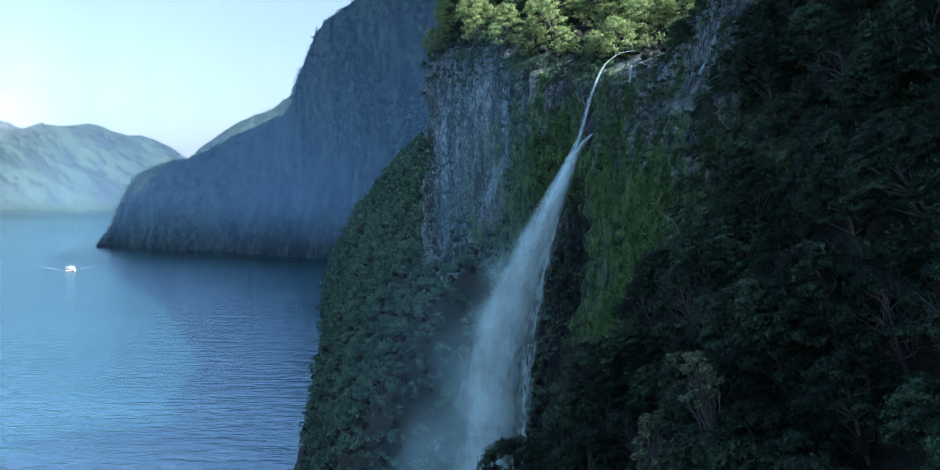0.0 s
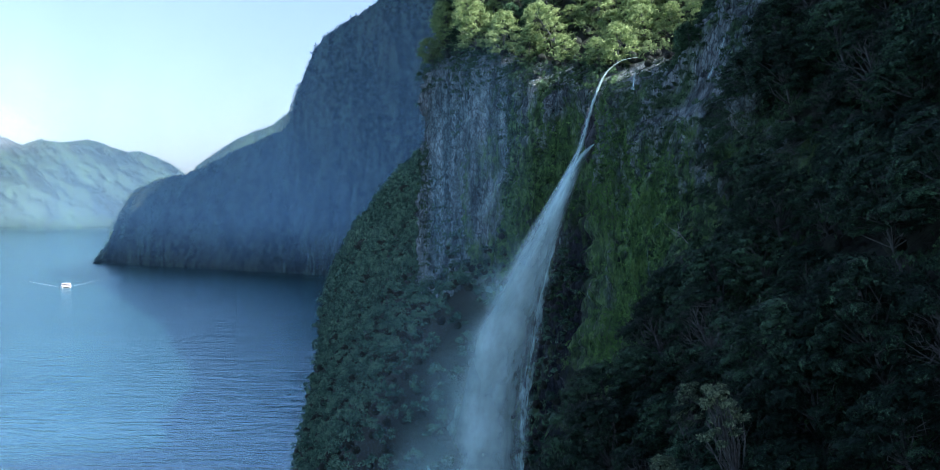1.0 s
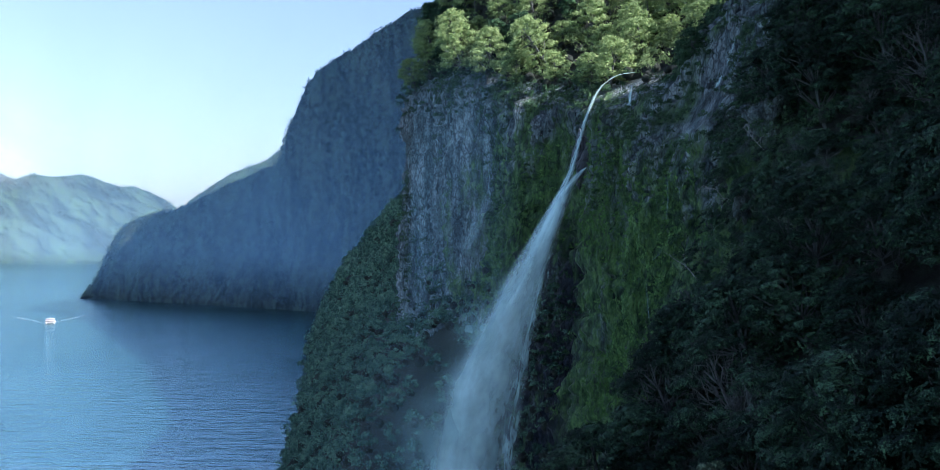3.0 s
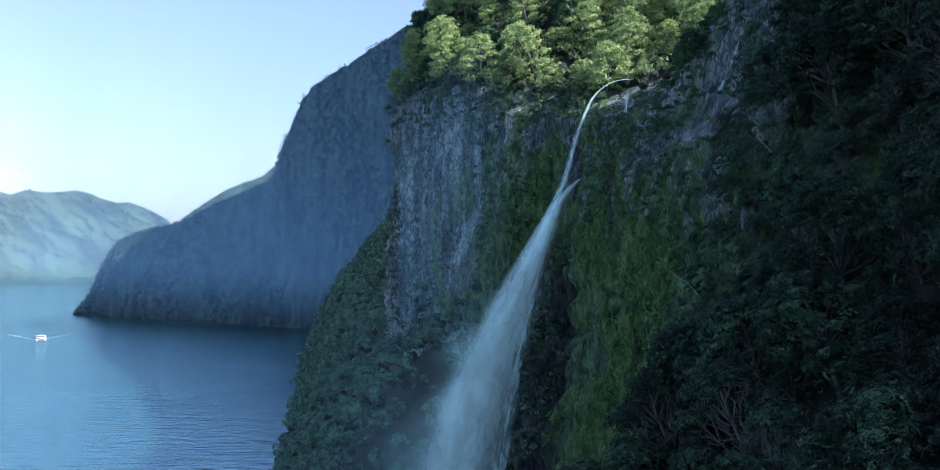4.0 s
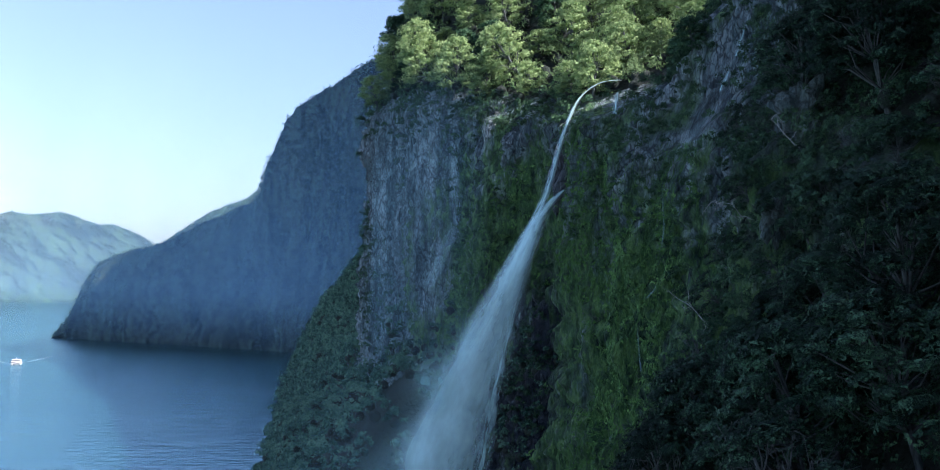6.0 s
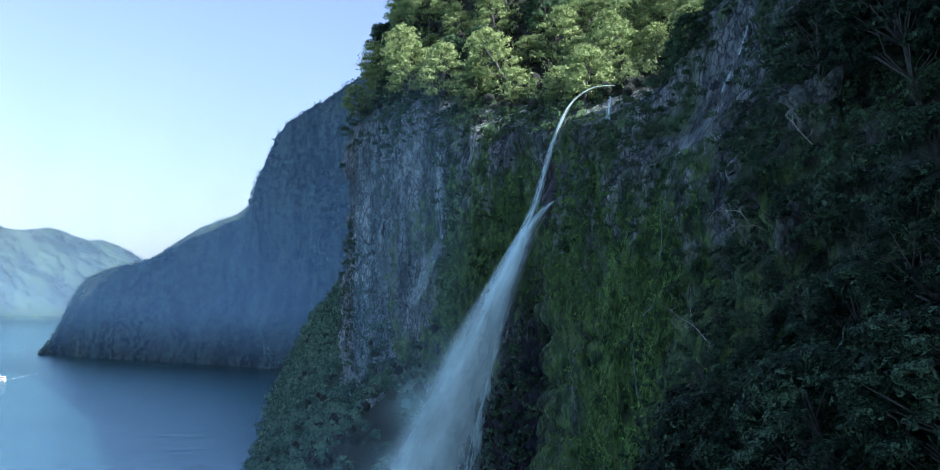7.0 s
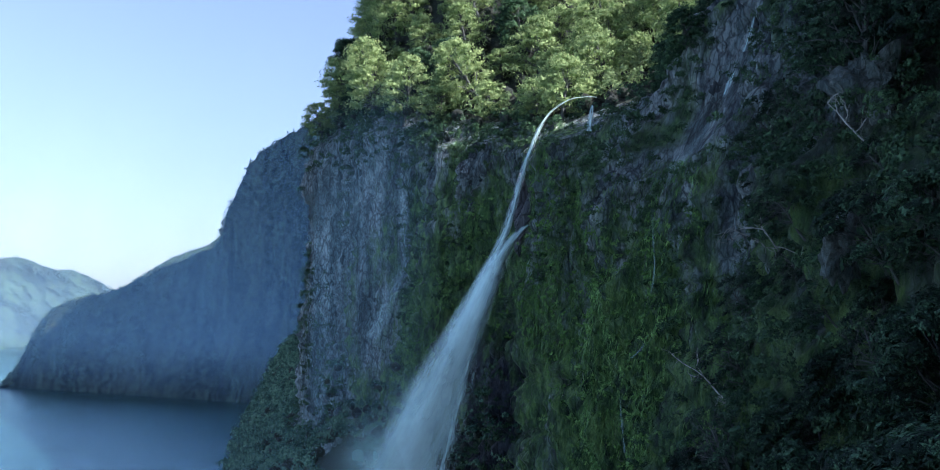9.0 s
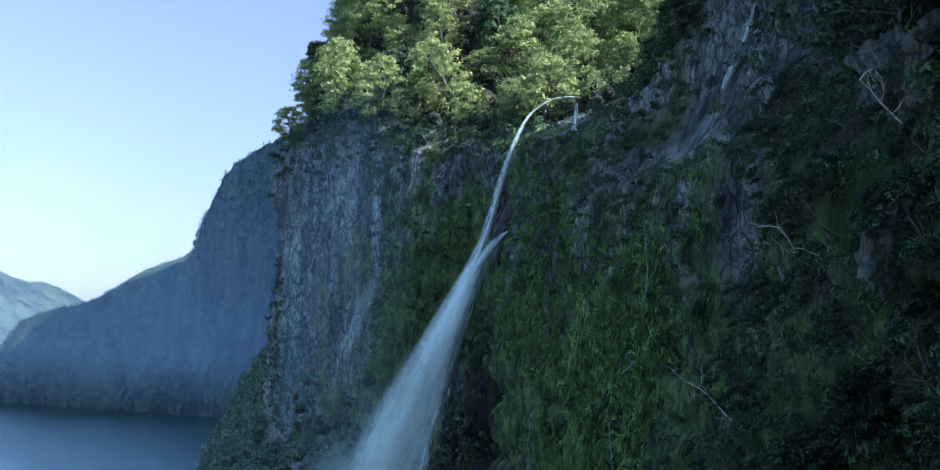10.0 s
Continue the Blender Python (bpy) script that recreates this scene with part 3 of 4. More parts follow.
crest_kinds = [tree_kind("beech_tree", "tall beech tree on the cliff top, its leaves coloured pale for sunlight", 50 + i, 11.5 + i, 4.0 + 0.3 * i, 38, 2400, 0.5, LEAF_SUNLIT, CREST_GROUP, low=0.16, lump=(0.27, 0.44)) for i in range(4)]
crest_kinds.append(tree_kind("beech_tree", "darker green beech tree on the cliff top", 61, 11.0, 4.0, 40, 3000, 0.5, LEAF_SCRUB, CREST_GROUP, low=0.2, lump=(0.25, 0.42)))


def on_slope(y, z):
    """The stretch of slope beside the flight."""
    return (cliff_share(y, z) < 0.5) & ((y < 118) | (z < 100)) & (z > 100 - 0.33 * y) & (z < 60 + 0.83 * y) & (z < 118 + 0.2 * y)


def wall_bush(y, z):
    """The stretch of cliff beside the slope that trees have taken over."""
    return (y > 98) & (y < np.interp(z, [60, 72, 86, 98, 110, 121, 130], [166, 158, 146, 134, 127, 124, 121]) + 4 * vnoise(y * 0, z * 0.3, 51.0)) & (cliff_share(y, z) >= 0.4)


slope_spots = scatter(rng, 42, 122, 60, 150, 4.8, on_slope)
plant(rng, slope_kinds, slope_spots, 0.6, 1.1, 18)
wall_kinds = [tree_kind("beech_tree", "small beech tree leaning out from the cliff, leaves coloured dark for shade", 90 + i, 5.0, 2.6, 34, 2500, 0.3, LEAF_SHADED, SLOPE_GROUP, flat=0.42, bare=(0.0, 0.1, 0.3)[i], level=1.7) for i in range(3)]
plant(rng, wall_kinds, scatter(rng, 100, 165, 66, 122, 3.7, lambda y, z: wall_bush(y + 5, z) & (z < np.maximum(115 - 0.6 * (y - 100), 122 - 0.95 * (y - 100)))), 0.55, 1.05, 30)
bare_kind = [tree_kind("beech_tree", "half-bare shrubby beech with pale twigs on the cliff", 120 + i, 4.6, 2.6, 26, 1500, 0.22, LEAF_SHADED, SLOPE_GROUP, flat=0.42, bare=0.55, level=1.7) for i in range(2)]
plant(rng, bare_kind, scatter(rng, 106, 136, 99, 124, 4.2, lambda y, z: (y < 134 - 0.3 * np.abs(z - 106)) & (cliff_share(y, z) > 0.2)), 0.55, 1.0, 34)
# Leaves coloured light where flecks of sun touch the slope.
sun_fleck_kind = [tree_kind("beech_tree", "tall slender grey-green tree on the shaded slope, sun flecks put into its pale leaf tips", 77, 15.5, 1.5, 26, 3600, 0.26, LEAF_SUN_FLECK, SLOPE_GROUP, bare=0.1, low=0.7)]
plant(rng, sun_fleck_kind, [(float(face_x(np.array([y]), np.array([z]))[0]), y, z) for y, z in ((68.6, 79.0), (67.0, 84.5), (76.0, 83.0))], 0.9, 1.05, 13)
crest_spots = scatter(rng, 150, 306, 118, 190, 6.4, lambda y, z: (z > smooth_table(y, CREST) + 1.0) & (z < smooth_table(y, CREST) + 34 + 10 * (y < 245)) & (np.abs(y - 182.5) > 3.0))
crest_spots = [p for p in crest_spots if (p[1] < 268 or p[2] > 154) and not (162 < p[1] < 190 and p[0] < 37)]
crest_spots = [p for p in crest_spots if p[1] > 190 or p[2] > 141 or (151.5 < p[1] < 178 and p[2] > 129)]
plant(rng, crest_kinds[:4], [p for p in crest_spots if 180 <= p[1] < 225], 0.6, 1.0, 8)
# Darker kind only: shade on this end of the crest, put into leaf colour.
plant(rng, crest_kinds[4:], [p for p in crest_spots if p[1] < 180], 0.4, 0.75, 8)
plant(rng, crest_kinds, [p for p in crest_spots if 225 <= p[1] < 252], 0.6, 1.1, 8)
plant(rng, crest_kinds[2:], [p for p in crest_spots if p[1] >= 252], 0.6, 1.1, 8)


def bush(rng, centre, radius, flat, count):
    """Leaf points of a crown that is made of several rounded lumps."""
    lumps = 9 if radius > 1.6 else 4
    way = rng.normal(0, 1, (lumps, 3))
    way[:, 2] = np.abs(way[:, 2]) - 0.2
    way /= np.linalg.norm(way, axis=1, keepdims=True)
    mids = centre + way * radius * np.array([0.68, 0.68, 0.68 * flat]) * rng.uniform(0.75, 1.2, (lumps, 1))
    sets = [clump(rng, m, radius * rng.uniform(0.28, 0.44), flat * 0.7, count // lumps) for m in mids]
    return np.concatenate([p for p, _ in sets]), np.concatenate([o for _, o in sets])


def near_bush(y, z):
    """Shrubs on the wall beside the flight, with gaps over bare rock."""
    return (y < 135 - 0.22 * np.abs(z - 104) + 3 * vnoise(y * 0, z * 0.25, 52.0)) & (fbm(y * 0.17, z * 0.15, 47.0, 3) > -0.5 + 0.035 * np.clip(y - 120, 0, 20))


def off_slab(y, z):
    """Away from the bare slab and its cascade."""
    return (np.abs(y - 147.2) > 3.2) | (z < 117) | (z > 135.5)


def low_forest(name, label, seed, areas, mat):
    """A closed cover of small crowns over wide ground, as one mesh."""
    rng = np.random.default_rng(seed)
    pts, outs, sizes, cores = [], [], [], []
    for y0, y1, z0, z1, gap, leaves, leaf, radius, keep in areas:
        for x, y, z in scatter(rng, y0, y1, z0, z1, gap, keep):
            big = radius > 1.8
            r = radius * (rng.uniform(0.75, 1.25) if big else rng.uniform(0.5, 1.4))
            p, o = bush(rng, np.array([x - 0.35 * r, y, z + (rng.uniform(0.9, 1.6) if big else rng.uniform(0.5, 1.0)) * r]), r, rng.uniform(1.1, 1.5) if big else rng.uniform(0.85, 1.3), leaves)
            pts.append(p)
            outs.append(o + np.array([-0.5, 0, 0]))
            sizes.append(np.full((len(p), 1), leaf))
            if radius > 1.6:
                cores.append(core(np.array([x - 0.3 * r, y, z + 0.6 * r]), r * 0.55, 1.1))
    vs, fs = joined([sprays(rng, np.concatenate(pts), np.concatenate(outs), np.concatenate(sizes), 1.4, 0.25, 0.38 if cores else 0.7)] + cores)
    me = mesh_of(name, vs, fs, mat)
    me.materials.append(FLOOR_AND_GAP_SHADE)
    # Cores take the near-black floor colour: shade painted behind the leaves.
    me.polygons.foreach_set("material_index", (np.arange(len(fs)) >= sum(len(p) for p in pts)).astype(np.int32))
    return tagged(new(name, me), label, "forest", kind="stuff")


def wooded(y, z):
    return cliff_share(y, z) < 0.45


def buttress_bush(y, z):
    """Bush that climbs the foot of the buttress, beside a bare rib."""
    return (cliff_share(y, z) >= 0.45) & (z < 104 + 6 * fbm(y * 0.1, z * 0.05, 91.0, 3) - 0.25 * np.abs(y - 220)) & (np.abs(y - 244) > 4)


low_forest("forest", "dense dark green bush covering the steep lower slope", 3, [
    (165, 330, 14, 114, 5.0, 280, 0.42, 2.7, wooded),
    (330, 480, 8, 125, 5.6, 160, 0.6, 2.9, wooded),
    (480, 760, 8, 140, 8.0, 110, 1.0, 4.2, wooded),
    (760, 1480, 0, 150, 13.0, 60, 2.0, 7.0, wooded),
    (186, 262, 40, 116, 2.4, 110, 0.34, 1.7, buttress_bush)], LEAF_SLOPE)
low_forest("undergrowth", "dark scrub between the trees and along the cliff brow", 4, [
    (38, 140, 62, 150, 3.4, 80, 0.45, 1.9, lambda y, z: wooded(y, z) & (z > 98 - 0.33 * y) & (z < 64 + 0.83 * y) & (z < 122 + 0.2 * y)),
    (98, 172, 66, 104, 1.9, 90, 0.26, 1.2, wall_bush),
    (100, 137, 99, 140, 1.3, 170, 0.26, 1.25, near_bush),
    (190, 306, 122, 152, 2.0, 60, 0.5, 1.5, lambda y, z: (z > smooth_table(y, CREST) - 1.5 - 5 * np.clip(fbm(y * 0.12, z * 0.0, 31.0, 3) + 0.6, 0, 1.3)) & (z < smooth_table(y, CREST) + 4) & (y > 194)),
    (152, 170, 112, 150, 2.0, 110, 0.3, 1.3, lambda y, z: (z > smooth_table(y, CREST) - 1 + 5 * fbm(y * 0.15, z * 0.1, 33.0, 3)) & (fbm(y * 0.12, z * 0.12, 35.0, 3) > 0.1) & off_slab(y, z)),
    (124, 174, 112, 150, 1.6, 90, 0.28, 1.0, lambda y, z: (fbm(y * 0.14, z * 0.1, 37.0, 3) > 0.12 + 0.25 * np.exp(-((z - 131 + 1.1 * (144 - y)) / 5) ** 2) * (y < 152)) & off_slab(y, z))], LEAF_SCRUB)


low_forest("undergrowth", "green scrub under the cliff-top trees, sunlight put into its leaf colour", 6, [
    (178, 306, 118, 188, 3.4, 80, 0.55, 2.3, lambda y, z: (z > smooth_table(y, CREST) + 2) & (z < smooth_table(y, CREST) + 40))], LEAF_SUNLIT_SCRUB)


def cliff_patches(y, z):
    return (cliff_share(y, z) > 0.5) & ((np.abs(y - 179.5) > 10) | (z < 108)) & (fbm(y * 0.09, z * 0.06, 11.0, 3) > np.where(y > 232, 0.3, 0.34) - 0.35 * np.clip((z - smooth_table(y, CREST) + 9) / 9, 0, 1) - 0.2 * np.clip((138 - y) / 12, 0, 1)) & ((np.abs(y - 144) > 7) | (z < 120)) & ~wall_bush(y, z)


low_forest("cliff_shrubs", "dark shrubs clinging to ledges of the rock face", 8, [
    (118, 176, 74, 148, 1.7, 85, 0.3, 1.05, cliff_patches),
    (176, 306, 74, 148, 1.8, 60, 0.42, 1.2, cliff_patches)], LEAF_SCRUB)


def hanging_moss():
    """Drooping tufts of moss and fern on the wet face, in clumps."""
    rng = np.random.default_rng(12)
    n = 260000
    y, z = rng.uniform(122, 240, n), rng.uniform(76, 142, n)
    clumpy = fbm(y * 0.1, z * 0.05, 21.0, 4) + 0.5 * fbm(y * 0.7, z * 0.45, 23.0, 2)
    ok = (cliff_share(y, z) > 0.4) & (clumpy + 0.35 * np.clip((215 - y) / 40, -1, 1) > 0.22) & (z < smooth_table(y, CREST) + 2) & ((np.abs(y - 194) > 9 + 3 * vnoise(y * 0, z * 0.2, 60.0)) | (z > 107)) & ~wall_bush(y + 2, z)
    y, z = y[ok], z[ok]
    x = face_x(y, z)
    n = len(y)
    long, wide = rng.uniform(0.25, 0.75, n), rng.uniform(0.035, 0.09, n)
    a = rng.uniform(-1.2, 1.2, n)
    side = np.stack([0.5 * np.sin(a), np.cos(a), 0.3 * np.sin(a)], -1) * wide[:, None]
    root = np.stack([x - 0.03 - 0.25 * rng.random(n), y, z], -1)
    tip = root + np.stack([-0.35 * long * rng.uniform(0.3, 1.2, n), (rng.normal(0, 0.2, n) + 0.7 * np.clip(1 - np.abs(y - 200) / 14, 0, 1)) * long, -0.9 * long], -1)
    vs = np.stack([root - side, root + side, tip], 1).reshape(-1, 3)
    tagged(new("hanging_moss", mesh_of("hanging_moss", vs, np.arange(3 * n).reshape(-1, 3), LEAF_MOSS)), "bright green moss and fern hanging down the wet rock", "moss", kind="stuff")


hanging_moss()
low_forest("moss_cushions", "plump green moss cushions and ferns on the wet wall", 14, [
    (122, 216, 82, 126, 1.1, 32, 0.2, 0.62, lambda y, z: (cliff_share(y, z) > 0.5) & (z < smooth_table(y, CREST) - 3) & (fbm(y * 0.1, z * 0.05, 21.0, 4) + 0.3 * np.clip((212 - y) / 40, -1, 1) > 0.02)
     & ((np.abs(y - 194) > 9) | (z > 107)) & off_slab(y, z) & ~near_bush(y, z))], LEAF_MOSS)


# ---- ledges and dead wood ----
def boulder(label, at, size, turn, seed, mat, rough=0.34):
    """A weathered lump of rock set into the face."""
    bm = bmesh.new()
    bmesh.ops.create_icosphere(bm, subdivisions=4, radius=1.0)
    v = np.array([p.co for p in bm.verts])
    f = np.array([[q.index for q in p.verts] for p in bm.faces])
    bm.free()
    k = 1 + rough * fbm(v[:, 0] * 1.6 + seed, v[:, 1] * 1.6, v[:, 2] * 1.6, 4, 0.55) - 0.25 * rough * np.abs(vnoise(v[:, 0] * 5 + seed, v[:, 1] * 5, v[:, 2] * 5))
    me = mesh_of("rock_ledge", v * k[:, None] * np.array(size), f, mat)
    ob = tagged(new("rock_ledge", me), label, "rock", "rocks at the head of the fall")
    ob.matrix_world = pose(*at, *turn)


boulder("rounded mossy rock knob splitting the stream", (28.6, 183.6, 130.0), (2.2, 2.0, 4.0), (0, -8, 0), 1, MOSSY_ROCK)
boulder("smooth dark wet rock slab beside the fall", (27.6, 184.6, 122.8), (3.2, 2.0, 4.0), (0, 35, 10), 2, WET_ROCK, 0.6)
boulder("dark wet rock lip that throws the water out", (26.6, 182.3, 119.4), (3.2, 1.5, 1.2), (0, -28, 0), 3, WET_ROCK, 0.6)
boulder("dark wet rock beside the upper stream", (24.6, 189.0, 123.4), (1.6, 2.4, 3.6), (0, 12, 0), 4, WET_ROCK, 0.6)
boulder("pale grey rock bluff among bushes", (31.2, 164.0, 125.2), (2.2, 4.0, 5.0), (0, 5, 20), 5, ROCK, 0.35)


for k, (at, size) in enumerate((((38.6, 134.3, 128.9), (1.2, 1.0, 1.5)), ((38.9, 133.8, 130.9), (1.2, 0.6, 1.3)), ((38.0, 130.6, 130.6), (1.2, 0.7, 1.7)), ((32.6, 116.5, 120.4), (1.0, 1.3, 1.6)),
                               ((29.4, 112.5, 112.0), (1.0, 0.6, 1.4)), ((36.9, 148.6, 128.0), (1.4, 1.3, 1.5)), ((36.6, 139.5, 127.0), (1.2, 1.1, 1.2)), ((33.6, 122.5, 121.5), (1.2, 1.5, 1.0)))):
    boulder("pale bare rock showing between the bushes", at, size, (0, 12, 15 * k), 11 + k, PALE_ROCK, 0.8)


def dead_branch(label, at, turn, size, seed):
    rng = np.random.default_rng(seed)
    bits = []

    def limb(p, way, long, thick, depth):
        pts = [np.array(p)]
        for _ in range(5):
            way = way + rng.normal(0, 0.22, 3)
            way = way / np.linalg.norm(way)
            pts.append(pts[-1] + way * long / 5)
        bits.append(tube(pts, list(np.linspace(thick, thick * 0.35, 6)), 5))
        if depth:
            for k in (2, 3, 4, 5):
                limb(pts[k], way + rng.normal(0, 0.7, 3), long * rng.uniform(0.35, 0.6), thick * 0.5, depth - 1)

    limb((0, 0, 0), np.array([0.0, 0.0, 1.0]), size, size * 0.02, 2)
    ob = tagged(new("dead_branch", mesh_of("dead_branch", *joined(bits), DEAD_WOOD, True)), label, "branch", "bare pale branches")
    ob.matrix_world = pose(*at, *turn)


for k, (y, z, out, turn, size) in enumerate(((134.9, 104.0, 0.0, (0, -60, 20), 3.2), (127.0, 113.5, 0.0, (0, -50, -30), 2.6), (118.0, 104.0, 0.3, (0, -40, 60), 2.0), (122.5, 112.0, 1.0, (20, -55, 10), 3.4), (126.0, 104.5, 0.8, (-30, -62, 0), 3.0), (130.5, 107.5, 0.4, (10, -70, 30), 2.4), (114.5, 117.0, 1.2, (0, -45, -20), 3.2), (216.4, 140.0, 0.2, (0, -70, 70), 4.0),
                                           (220.5, 142.5, 0.5, (0, -4, 0), 7.0), (214.0, 137.5, 0.0, (0, -80, 100), 3.4), (238.0, 147.0, 0.5, (0, -25, 0), 5.0))):
    x = float(face_x(np.array([y]), np.array([z]))[0]) - out
    dead_branch("bare pale dead branch hanging from the cliff", (x, y, z), turn, size, 40 + k)


# ---- falling water ----
def ribbon(points, widths, facing, rows, cols, bulge, seed):
    """A curved sheet along points; widths in metres; bulge pushes its middle towards facing. Returns vertices, faces and UV."""
    pts = np.array(points, float)
    seg = np.concatenate([[0], np.cumsum(np.linalg.norm(np.diff(pts, axis=0), axis=1))])
    s = np.linspace(0, seg[-1], rows)
    path = np.stack([sum(np.interp(s + d, seg, pts[:, i]) for d in (-2, -1, 0, 1, 2)) / 5 for i in range(3)], -1)
    w = np.interp(s, np.linspace(0, seg[-1], len(widths)), widths)
    u = np.linspace(0, 1, cols)
    facing = np.array(facing, float) / np.linalg.norm(facing)
    way = np.gradient(path, axis=0)
    side = np.cross(way, facing)
    side /= np.linalg.norm(side, axis=1, keepdims=True)
    S, U = np.meshgrid(s, u, indexing="ij")
    wob = bulge * (np.sin(np.pi * U) + 0.35 * vnoise(U * 4 + seed, S * 0.12, seed))
    vs = path[:, None, :] + side[:, None, :] * (w[:, None] * (u[None, :] - 0.5))[..., None] + facing * (wob * np.minimum(w, 4)[:, None])[..., None]
    return vs.reshape(-1, 3), grid_faces(rows, cols), np.stack([U, S], -1).reshape(-1, 2)


SPRAY = (0.63, 0.96, 0.91)
STREAM_MAT = spray_material("white_water", SPRAY, 4.0, 0.5, 0.3, 0.72, 1.2, 0.95)
CURTAIN_MAT = spray_material("falling_water", SPRAY, 3.4, 0.12, 0.31, 0.58, 1.3, 1.0, 3.0, billow=0.1)
CURTAIN_MAT_B = spray_material("falling_spray", SPRAY, 2.4, 0.08, 0.3, 0.66, 1.5, 0.85, 6.0, billow=0.08)
CURTAIN_MAT_C = spray_material("thin_spray", SPRAY, 4.0, 0.16, 0.28, 0.62, 1.3, 0.75, 5.0, billow=0.11)
CURTAIN_MAT_J = spray_material("jet_water", SPRAY, 3.0, 0.3, 0.24, 0.64, 0.9, 0.92, 0.0, 9.0, 21.5)
STRAND_MAT = spray_material("thin_strand", SPRAY, 2.6, 0.2, 0.4, 0.66, 0.9, 0.8, 6.0, 14.0, 68.0)
DAMP_MAT = spray_material("damp_sheen", SPRAY, 7.0, 0.5, 0.42, 0.75, 1.0, 0.3, 1.5, 2.0, 8.0)
SHEET_MAT = spray_material("thin_sheet", SPRAY, 7.0, 0.1, 0.34, 0.74, 0.7, 0.5, 4.0, 1.5, 32.5)
TRICKLE_MAT = spray_material("trickle", SPRAY, 6.0, 0.35, 0.35, 0.75, 0.8, 0.6)


def puff_material(name, colour, amount, grain, through_light=0.0):
    """Soft-edged mist: UV runs from the middle of each puff."""
    n = Nodes(name)
    n.bsdf.inputs["Base Color"].default_value = (*colour, 1)
    n.bsdf.inputs["Roughness"].default_value = 1.0
    n.bsdf.inputs["Specular IOR Level"].default_value = 0.0
    above = n.add("ShaderNodeCombineXYZ", X=-0.35, Y=-0.4, Z=0.85)
    n.link(above.outputs[0], n.bsdf.inputs["Normal"])
    uv = n.add("ShaderNodeTexCoord").outputs["UV"]
    far = n.add("ShaderNodeVectorMath")
    far.operation = "LENGTH"
    n.link(uv, far.inputs[0])
    if through_light:
        thin = n.add("ShaderNodeBsdfTranslucent")
        thin.inputs["Color"].default_value = (*colour, 1)
        both = n.add("ShaderNodeMixShader")
        both.inputs[0].default_value = through_light
        n.link(n.bsdf.outputs[0], both.inputs[1])
        n.link(thin.outputs[0], both.inputs[2])
        n.link(both.outputs[0], n.out.inputs["Surface"])
    edge = n.math("POWER", n.grey(far.outputs["Value"], 1.0, 0.0), 1.6)
    drift = n.grey(n.noise(grain, n.place((1, 1, 0.6)), 5.0, 0.6), 0.3, 0.72)
    n.see_through(n.math("MULTIPLY", n.math("MULTIPLY", edge, drift), amount))
    return n.mat


def puff(x, y, z, a, b, mat, tilt=0.0):
    """One soft sheet of mist, a wide and b high from its middle, leaning back by tilt."""
    vs, uvs = [], []
    for i in range(7):
        for j in range(7):
            u, v = i / 3 - 1, j / 3 - 1
            vs.append((x + a * u, y + 0.25 * a * (u * u + v * v) + tilt * b * v, z + b * v))
            uvs.append((u, v))
    return vs, grid_faces(7, 7), uvs


